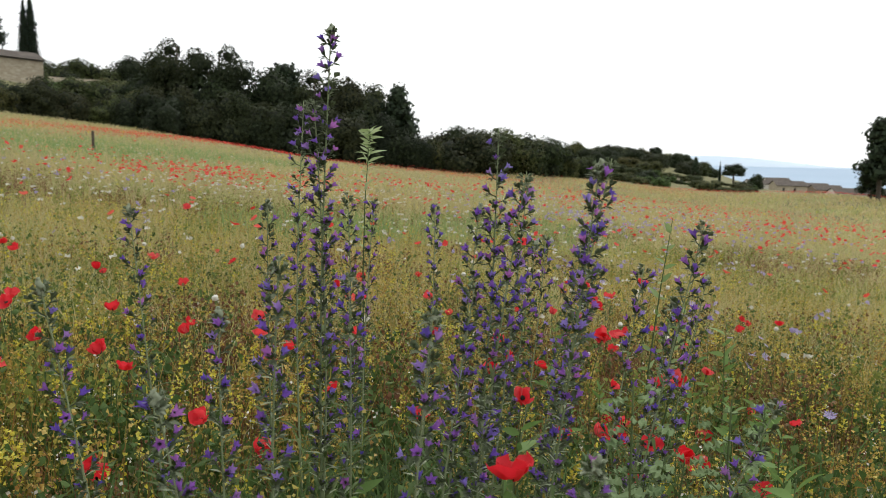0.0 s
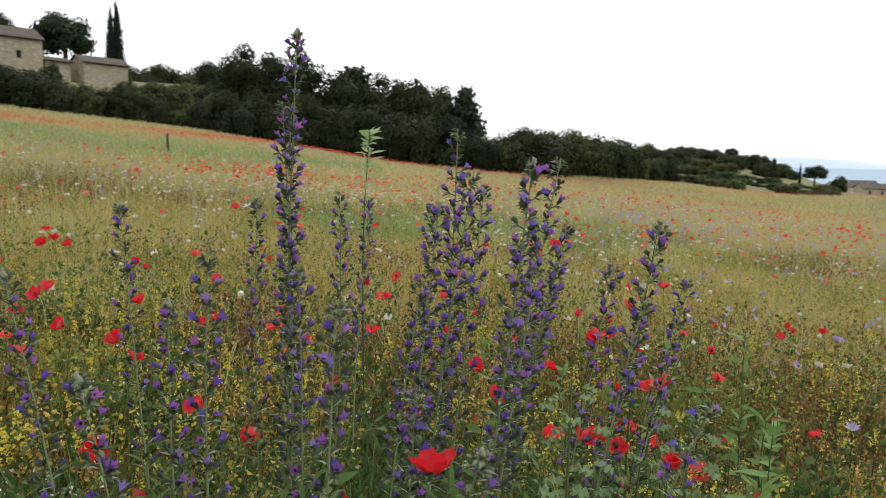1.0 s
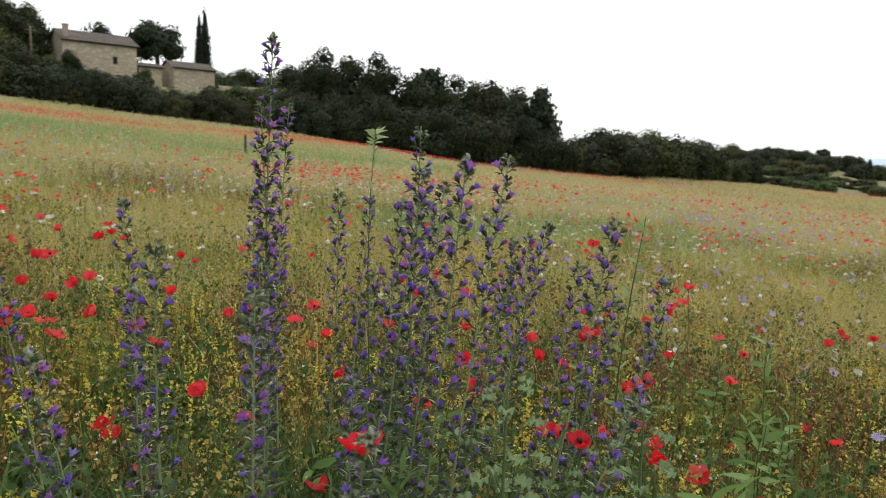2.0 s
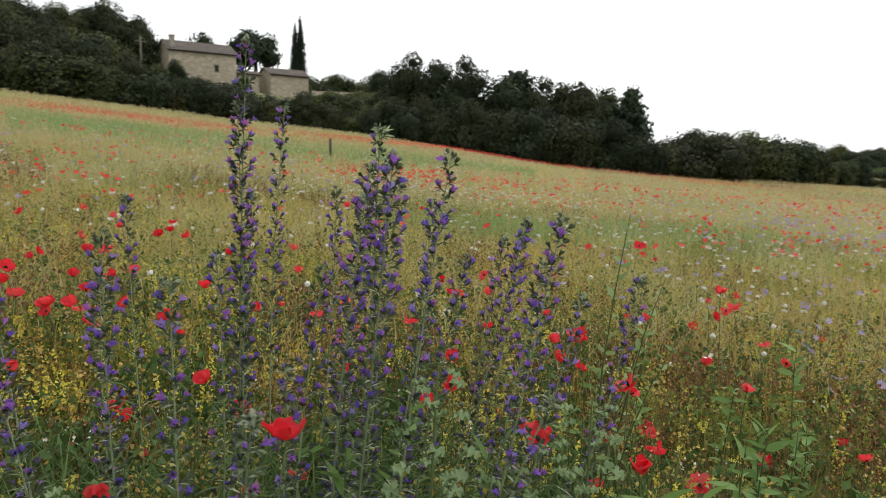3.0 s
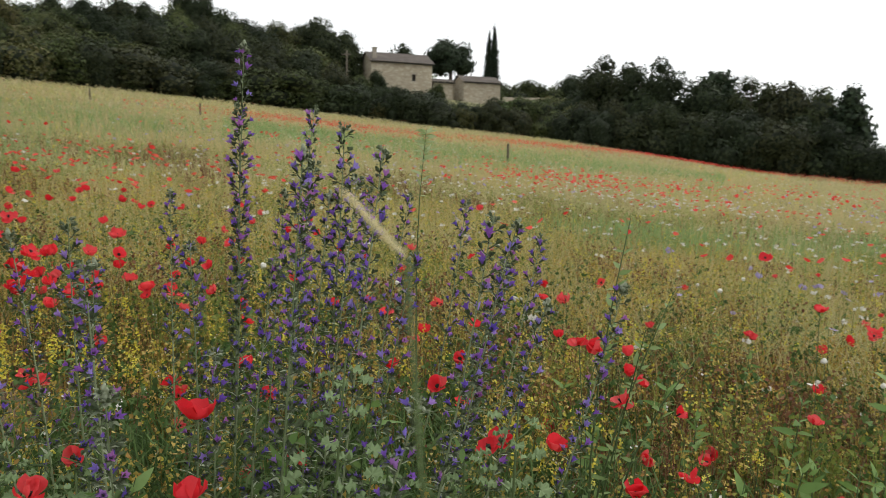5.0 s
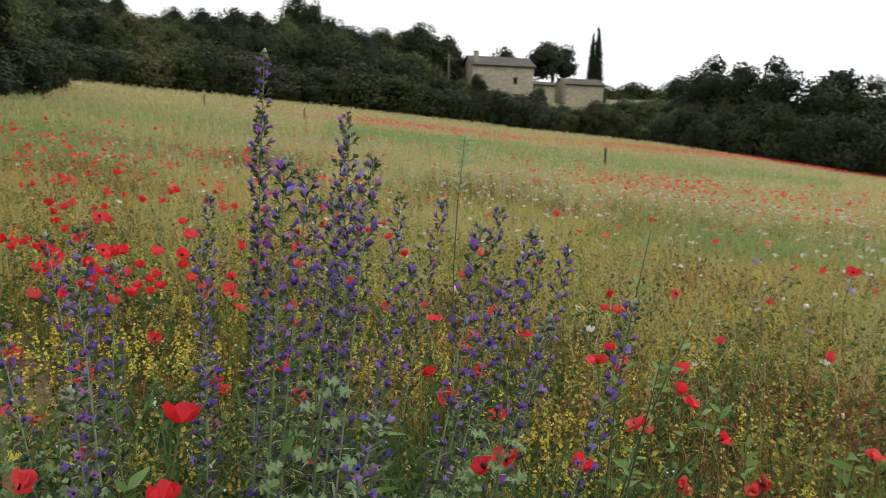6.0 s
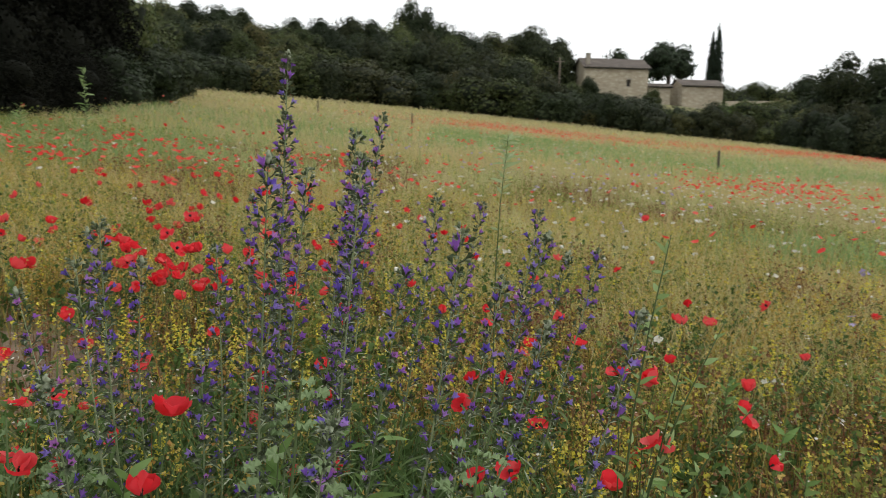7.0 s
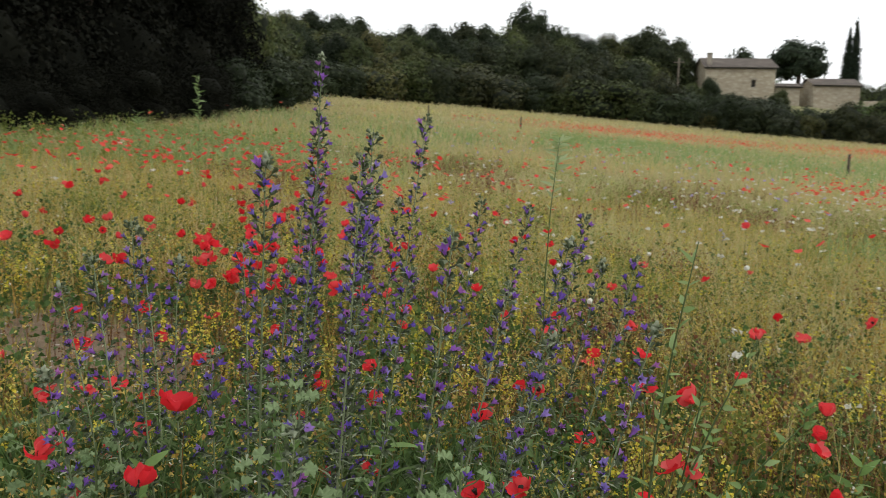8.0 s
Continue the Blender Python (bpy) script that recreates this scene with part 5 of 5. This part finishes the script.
def poppy(x, y, z, seed, size=1.0, tilt=None, far=False):
    rng = random.Random(seed)
    g = gz(x, y)
    high = max(0.08, z - g)
    ob = new("poppy")
    ob.matrix_basis = pose(x, y, g - 0.01, 0, 0, rng.random() * 360)
    part("stem", P_STEM_MESH, ob, Matrix.Diagonal((1, 1, high + 0.008, 1)))
    lean = rng.uniform(0, 55) if tilt is None else tilt
    head = Matrix.Translation((0, 0, high)) @ pose(0, 0, 0, lean, 0, rng.random() * 360)
    wide = rng.uniform(-10, 50) if size < 1.22 else rng.uniform(26, 40)
    if far:
        part("corolla", rng.choice(COROLLAS), ob, head @ Matrix.Scale(size, 4))
        return tagged(ob, "scarlet poppy with crinkled petals on a thin stem", "poppy", "poppies close by")
    for k in range(4):
        s = size * rng.uniform(0.85, 1.12) * (1.0 if k % 2 else 0.92)
        part("petal", rng.choice(PETALS), ob, head @ pose(0, 0, 0.001 * k, 0, 0, 90 * k + rng.uniform(-14, 14)) @ pose(0, 0, 0, wide + rng.uniform(-30, 30)) @ Matrix.Diagonal((s * 1.05, s, s, 1)))
    part("seed_head", EYE_MESH, ob, head, "black centre with dark stamens")
    if rng.random() < 0.3:
        part("leaf", P_LEAF_MESH, ob, pose(0, 0, 0.03, 0, 0, rng.random() * 360))
    return tagged(ob, "scarlet poppy with crinkled petals on a thin stem", "poppy", "poppies close by")


for k, (x, y, z, s) in enumerate((
        (0.092, -0.534, 0.350, 1.35), (0.894, 0.169, 0.318, 1.25), (0.933, -0.03, 0.228, 1.0), (1.173, 0.415, 0.062, 0.9), (0.638, -0.17, 0.186, 1.0), (0.61, -0.312, 0.228, 0.9),
        (0.125, -0.65, 0.255, 1.1), (-0.145, -0.657, 0.25, 1.0), (0.916, 1.238, 0.245, 1.0), (0.884, 1.151, 0.11, 0.9), (-1.03, 0.108, 0.05, 0.9), (0.821, 0.021, 0.368, 0.9),
        (0.911, -0.102, 0.268, 1.0), (0.524, 0.206, 0.268, 1.0), (1.532, 0.324, 0.085, 0.9), (-0.305, 0.882, 0.186, 1.0), (-0.269, -0.317, 0.168, 1.0), (2.06, 2.182, 0.326, 1.2),
        (1.787, 0.909, 0.295, 1.0), (0.481, -0.013, 0.258, 1.0), (-0.604, 1.293, 0.33, 1.0), (0.511, 4.415, 0.39, 1.3))):
    poppy(x, y, z, 300 + k, s)
rng = random.Random(77)
spots = []
for cx, cy, sx, sy, n, lo, hi in ((-1.27, 1.05, 0.19, 0.13, 30, 0.32, 0.46), (-0.8, 1.2, 0.3, 0.25, 16, 0.3, 0.44), (-1.9, 1.9, 0.5, 0.5, 14, 0.26, 0.42), (-2.8, 1.6, 0.7, 0.6, 30, 0.16, 0.36), (-3.0, 3.4, 0.8, 0.8, 36, 0.2, 0.4), (-0.75, 0.45, 0.4, 0.5, 22, 0.14, 0.3), (-1.0, -0.1, 0.4, 0.3, 14, 0.12, 0.24),
                                  (0.75, -0.2, 0.35, 0.3, 12, 0.16, 0.36), (0.35, 1.2, 0.8, 0.7, 14, 0.2, 0.36), (2.3, 2.4, 0.8, 0.9, 16, 0.2, 0.4), (1.5, 0.4, 0.5, 0.6, 9, 0.12, 0.3), (-0.3, 2.6, 1.0, 0.7, 14, 0.24, 0.4), (3.2, 1.0, 0.8, 0.8, 9, 0.2, 0.36)):
    for k in range(n):
        spots.append((rng.gauss(cx, sx), rng.gauss(cy, sy), rng.uniform(lo, hi)))
for k, (x, y, h) in enumerate(spots):
    if y > -0.95 and math.hypot(x - CX, y - CY) > 0.9:
        poppy(x, y, gz(x, y) + h, 400 + k, rng.uniform(0.85, 1.2) * (1.25 if x < -1.2 else 1.05), far=math.hypot(x - CX, y - CY) > 3.0)

# ---- mallows with round lobed leaves ----


def lobed_leaf(seed):
    rng = random.Random(seed)
    v, t = [(0, 0, 0)], []
    n = 28
    for ring, q in ((1, 0.55), (2, 1.0)):
        for k in range(n):
            a = math.radians(-155 + 310 * k / (n - 1)) + math.pi / 2
            lobe = 0.74 + 0.26 * abs(math.cos(a * 3.5 + 0.4)) if ring == 2 else 1.0
            r = q * lobe * (0.95 + 0.1 * rng.random())
            fold = (0.42 * math.sin(a * 7) + 0.2 * math.sin(a * 15 + seed)) * q
            v.append((r * math.cos(a), r * math.sin(a) + 0.15, 0.18 * q * q + fold * 0.75 + 0.09 * rng.random()))
    for k in range(n - 1):
        t += [(0, 1 + k, 2 + k), (1 + k, 1 + n + k, 2 + n + k), (1 + k, 2 + n + k, 2 + k)]
    return tri_mesh("leaf", np.array(v) * 0.0225, t, M_LEAF, smooth=True)


M_LEAVES = [lobed_leaf(90 + k) for k in range(4)]


def mallow(x, y, z, seed, leaves=16):
    leaves = int(leaves * 1.8)
    rng = random.Random(seed)
    g = gz(x, y)
    high = z - g
    ob = new("mallow")
    ob.matrix_basis = pose(x, y, g - 0.01)
    lean = Vector((rng.uniform(-0.04, 0.04), rng.uniform(-0.04, 0.04), 0))
    wood = [tube([lean * u * u + Vector((0, 0, high * u)) for u in (0, 0.3, 0.6, 0.85, 1.0)], [0.0042, 0.0038, 0.0032, 0.0025, 0.0015], 6)]
    for k in range(leaves):
        u = 0.3 + 0.7 * (k + 0.5 * rng.random()) / leaves
        a = k * 2.4 + rng.uniform(-0.4, 0.4)
        reach = (0.035 + 0.07 * (1 - u)) * rng.uniform(0.7, 1.3)
        p0 = lean * u * u + Vector((0, 0, high * u - 0.02))
        p1 = p0 + Vector((math.cos(a) * reach, math.sin(a) * reach, reach * 0.55))
        part("leaf", rng.choice(M_LEAVES), ob, Matrix.LocRotScale(p1, Euler((rng.uniform(-0.5, 0.15), rng.uniform(-0.4, 0.4), a - math.pi / 2)), [0.6 + 0.75 * (1 - u) * rng.uniform(0.8, 1.2)] * 3))
        wood.append(tube([p0, p0.lerp(p1, 0.6) + Vector((0, 0, -0.004)), p1], [0.0014, 0.0012, 0.001], 4))
    part("stem", tri_mesh("stem", *joined(wood), P_STEM, smooth=True), ob)
    return tagged(ob, "grey-green mallow with crinkled round lobed leaves", "plant", "mallows in the clump")


for k, (x, y, z, n) in enumerate(((0.326, -0.545, 0.466, 18), (0.645, -0.479, 0.373, 18), (0.56, -0.42, 0.26, 14), (0.20, -0.60, 0.24, 14), (-0.12, -0.56, 0.25, 14),
                                  (-0.25, -0.60, 0.30, 14), (0.40, -0.45, 0.26, 14), (0.02, -0.68, 0.20, 12), (0.42, -0.62, 0.20, 12), (-0.32, -0.40, 0.20, 12))):
    mallow(x, y, z, 500 + k, n)

# ---- fresh green leafy plants ----


def leafy(x, y, z, seed, name="vetchling", label="fresh green vetch-like plant with paired oval leaves", long=0.045, wide=0.013, pairs=9, start=0.35, lean=(0.0, 0.0), mat=PEA_LEAF, crowd=1.0):
    rng = random.Random(seed)
    g = gz(x - lean[0], y - lean[1])
    high = z - g
    ob = new(name)
    ob.matrix_basis = pose(x - lean[0], y - lean[1], g - 0.01)
    path = [Vector((lean[0] * u * u + 0.01 * math.sin(u * 5 + seed), lean[1] * u * u, high * u)) for u in (0, 0.2, 0.4, 0.6, 0.8, 1.0)]
    part("stem", tri_mesh("stem", *tube(path, [0.0035, 0.0032, 0.0028, 0.0024, 0.0018, 0.001], 5), P_STEM, smooth=True), ob)
    me = [tri_mesh("leaflet", *blade(long * q, wide * q, 0.45, 5), mat, smooth=True) for q in (0.8, 1.0, 1.25)]
    for k in range(pairs * 2):
        u = start + (1 - start) * ((k // 2 + rng.random() * 0.4) / pairs) ** crowd
        i = min(4, int(u * 5))
        p = path[i].lerp(path[i + 1], u * 5 - i)
        s = rng.uniform(0.7, 1.2)
        part("leaf", rng.choice(me), ob, Matrix.LocRotScale(p, Euler((rng.uniform(-0.1, 1.0), rng.uniform(-1.1, 1.1), (k % 2) * 3.1 + k // 2 * 1.3 + rng.uniform(-0.5, 0.5))), (s, s, s)))
    return tagged(ob, label, "plant")


leafy(0.381, 0.668, 0.91, 1, "sow_thistle", "tall slender green stem with a nodding leafy tip", 0.045, 0.0095, 26, 0.5, (0.03, 0.02), TIP_LEAF, 0.17)
leafy(0.911, -0.047, 0.69, 2, long=0.036, wide=0.012, pairs=15, start=0.3, lean=(0.06, 0.0), mat=PALE_LEAF)
leafy(1.02, -0.03, 0.52, 3, long=0.032, wide=0.011, pairs=11, lean=(0.16, 0.02), mat=PALE_LEAF)
leafy(0.95, -0.10, 0.44, 4, long=0.032, wide=0.011, pairs=9, lean=(0.08, -0.05), mat=PALE_LEAF)
leafy(1.12, 0.02, 0.36, 7, long=0.034, wide=0.012, pairs=9, lean=(0.24, 0.05), mat=PALE_LEAF)
for k, (x, y, z) in enumerate(((1.55, 0.10, 0.05), (1.62, 0.14, 0.03), (1.48, 0.16, 0.03), (1.15, -0.25, 0.16), (1.35, -0.05, 0.12), (0.75, -0.55, 0.22), (1.5, 0.35, 0.16), (0.2, -0.35, 0.26), (0.95, -0.4, 0.14), (1.85, 0.5, 0.2), (0.35, -0.2, 0.3), (-0.05, -0.5, 0.22))):
    leafy(x, y, z, 10 + k, "green_herb", "low leafy bright green herb among the poppies", 0.065, 0.021, 11, 0.12, (0.03, 0.02), HERB_LEAF)
for k, (x, y, z) in enumerate(((1.67, 1.59, 0.06), (1.26, 0.85, 0.02), (0.87, 0.72, 0.06), (1.22, 1.9, 0.04), (1.95, 2.6, 0.05), (1.75, 1.45, 0.02), (1.3, 0.6, 0.0), (0.95, 0.35, 0.05), (2.5, 1.4, 0.02), (-0.9, 0.7, 0.1), (0.55, -0.1, 0.12), (0.1, 0.1, 0.1), (1.1, 1.25, 0.05))):
    leafy(x, y, z, 50 + k, "green_herb", "bushy green herb with narrow divided leaves in the undergrowth", 0.06, 0.016, 11, 0.12, (0.04, 0.03), HERB_LEAF)
leafy(-5.49, 4.63, 1.75, 30, "tall_weed", "tall pale green weed in front of the dark trees", 0.085, 0.016, 44, 0.2, mat=PALE_LEAF)
leafy(-5.12, 3.52, 1.25, 31, "tall_weed", "pale green weed in front of the dark trees", 0.08, 0.016, 34, 0.25, mat=PALE_LEAF)
leafy(-6.4, 3.0, 0.95, 32, "tall_weed", "pale green weed in front of the dark trees", 0.08, 0.016, 22, 0.3, mat=PALE_LEAF)

# ---- a nodding grass ear close to the eye ----


def grass_ear():
    ob = new("wild_grass")
    x, y = 0.585, -1.42
    g = gz(x, y)
    ob.matrix_basis = pose(x, y, g - 0.01)
    top = Vector((-0.025, -0.012, 0.772 - g))
    part("stem", tri_mesh("stem", *tube([(0, 0, 0), (0.004, 0, top.z * 0.5), (-0.012, -0.006, top.z * 0.85), top], [0.0017, 0.0016, 0.0013, 0.001], 5), P_STEM, smooth=True), ob)
    end = top + Vector((-0.022, -0.004, 0.024))
    pieces = []
    for k in range(14):
        p = top.lerp(end, k / 13)
        pieces.append(bract(p, ((end - top).normalized() + Vector((0, 0.3 * (-1) ** k, 0.12 * (-1) ** k))), 0.012, 0.0042))
    part("ear", tri_mesh("ear", *joined(pieces), STRAW), ob, label="pale straw-coloured ear")
    for k in range(2):
        part("leaf", tri_mesh("leaf", *blade(0.14, 0.006, 1.3, 6), G_GREEN, smooth=True), ob, pose(0, 0, 0.2 + 0.25 * k, 40, 0, 70 + 160 * k))
    tagged(ob, "single wild grass stalk with a nodding straw ear", "grass stalk")


grass_ear()

# pebbles on the bare patch
bm = bmesh.new()
bmesh.ops.create_icosphere(bm, subdivisions=1, radius=0.5)
for q in bm.verts:
    q.co *= 0.8 + 0.35 * RNG.random()
    q.co.z *= 0.6
PEBBLE_MESH = bm_mesh("pebble", bm, PEBBLE)
rng = random.Random(3)
for k in range(120):
    x, y = rng.gauss(-1.5, 0.42), rng.gauss(0.42, 0.32)
    s = rng.choice((0.012, 0.016, 0.022, 0.03))
    ob = new("pebble", PEBBLE_MESH)
    ob.matrix_basis = pose(x, y, gz(x, y) + s * 0.1, rng.uniform(-20, 20), 0, rng.random() * 360) @ Matrix.Diagonal((s, s * rng.uniform(0.7, 1.2), s, 1))
    tagged(ob, "pale chalky pebble on bare soil", "pebble", "pebbles on the bare patch")


# ---- small flowers that stand out one by one ----
bm = bmesh.new()
bmesh.ops.create_icosphere(bm, subdivisions=2, radius=0.014)
for q in bm.verts:
    q.co *= 0.8 + 0.4 * RNG.random()
CLOVER_HEAD = bm_mesh("flower_head", bm, WHITE)


def star(petals, r, width, dip, mat, seed):
    """A flat flower of pointed rays, all in one piece."""
    rng = random.Random(seed)
    v, t = [(0, 0, 0)], []
    for k in range(petals):
        a = 6.283 * k / petals
        s = rng.uniform(0.8, 1.15)
        for da, q, z in ((-width, 0.7, dip * 0.6), (0, 1.0, dip), (width, 0.7, dip * 0.6)):
            v.append((r * q * s * math.cos(a + da), r * q * s * math.sin(a + da), z * rng.uniform(0.6, 1.3)))
        t += [(0, 3 * k + 1, 3 * k + 2), (0, 3 * k + 2, 3 * k + 3)]
    return tri_mesh("flower_head", np.array(v), t, mat)


CHICORY_HEADS = [star(12, 0.021, 0.2, 0.006, LILAC, 130 + k) for k in range(3)]


def rocket_cluster(seed):
    """Seven small four-petalled flowers close together at a stem's top."""
    rng = random.Random(seed)
    pieces = []
    for k in range(8):
        turn = np.array(Euler((rng.uniform(-0.7, 0.7), rng.uniform(-0.7, 0.7), rng.random() * 6.28)).to_matrix())
        at = (rng.uniform(-0.014, 0.014), rng.uniform(-0.014, 0.014), -0.045 * (k / 7) ** 1.5 + 0.004)
        v, t = [(0, 0, 0)], []
        for j in range(4):
            a = 1.571 * j
            for da, q, z in ((-0.45, 0.7, 0.002), (0, 1.0, 0.003), (0.45, 0.7, 0.002)):
                v.append((0.0085 * q * math.cos(a + da), 0.0085 * q * math.sin(a + da), z))
            t += [(0, 3 * j + 1, 3 * j + 2), (0, 3 * j + 2, 3 * j + 3)]
        pieces.append((np.array(v) @ turn.T + at, t))
    return tri_mesh("flower_head", *joined(pieces), YELLOW)


ROCKET_HEADS = [rocket_cluster(140 + k) for k in range(4)]


def single_flower(name, x, y, h, heads, label, category, group, seed, tops=1, spread=0.0, size=1.0):
    rng = random.Random(seed)
    g = gz(x, y)
    ob = new(name)
    ob.matrix_basis = pose(x, y, g - 0.01, 0, 0, rng.random() * 360)
    part("stem", P_STEM_MESH, ob, Matrix.Diagonal((1, 1, h + 0.008, 1)))
    for k in range(tops):
        u = k / max(1, tops - 1)
        p = (rng.uniform(-spread, spread), rng.uniform(-spread, spread), h - (0.0 if tops == 1 else 0.05 * u))
        part("flower_head", rng.choice(heads), ob, Matrix.Translation(p) @ pose(0, 0, 0, rng.uniform(-45, 45), rng.uniform(-45, 45), rng.random() * 360) @ Matrix.Scale(size * rng.uniform(0.8, 1.2), 4))
    part("leaf", P_LEAF_MESH, ob, pose(0, 0, h * 0.25, 0, 0, rng.random() * 360) @ Matrix.Scale(0.7, 4))
    return tagged(ob, label, category, group)


rng = random.Random(21)
n = 0
for cx, cy, sx, sy, num in ((2.4, 1.2, 0.9, 0.8, 7), (3.2, 2.8, 1.0, 0.9, 12), (1.2, 4.0, 0.9, 0.5, 7), (-0.6, 3.0, 0.8, 0.8, 6)):
    for k in range(num):
        x, y = rng.gauss(cx, sx), rng.gauss(cy, sy)
        single_flower("white_clover", x, y, rng.uniform(0.24, 0.38), [CLOVER_HEAD], "white round-headed clover flower on a thin stem", "wildflower", "white clovers", 600 + n, size=rng.uniform(0.6, 1.0))
        n += 1
for cx, cy, sx, sy, num in ((2.6, 1.0, 0.5, 0.6, 14), (3.6, 2.4, 0.8, 0.8, 18), (5.0, 4.0, 1.0, 1.0, 16), (-0.2, 4.2, 0.7, 0.7, 6)):
    for k in range(num):
        x, y = rng.gauss(cx, sx), rng.gauss(cy, sy)
        single_flower("lilac_chicory", x, y, rng.uniform(0.28, 0.46), CHICORY_HEADS, "pale lilac rayed chicory flower on a thin stem", "wildflower", "lilac chicories", 700 + n, tops=rng.choice((1, 2)), spread=0.02)
        n += 1
for cx, cy, sx, sy, num in ((0.3, -0.62, 0.35, 0.08, 20), (0.85, -0.3, 0.2, 0.2, 12), (-0.3, -0.35, 0.2, 0.25, 10), (1.3, 0.0, 0.3, 0.3, 8)):
    for k in range(num):
        x, y = rng.gauss(cx, sx), rng.gauss(cy, sy)
        single_flower("yellow_rocket", x, y, rng.uniform(0.2, 0.34), ROCKET_HEADS, "yellow four-petalled rocket flower cluster on a green stem", "wildflower", "yellow rockets", 800 + n)
        n += 1
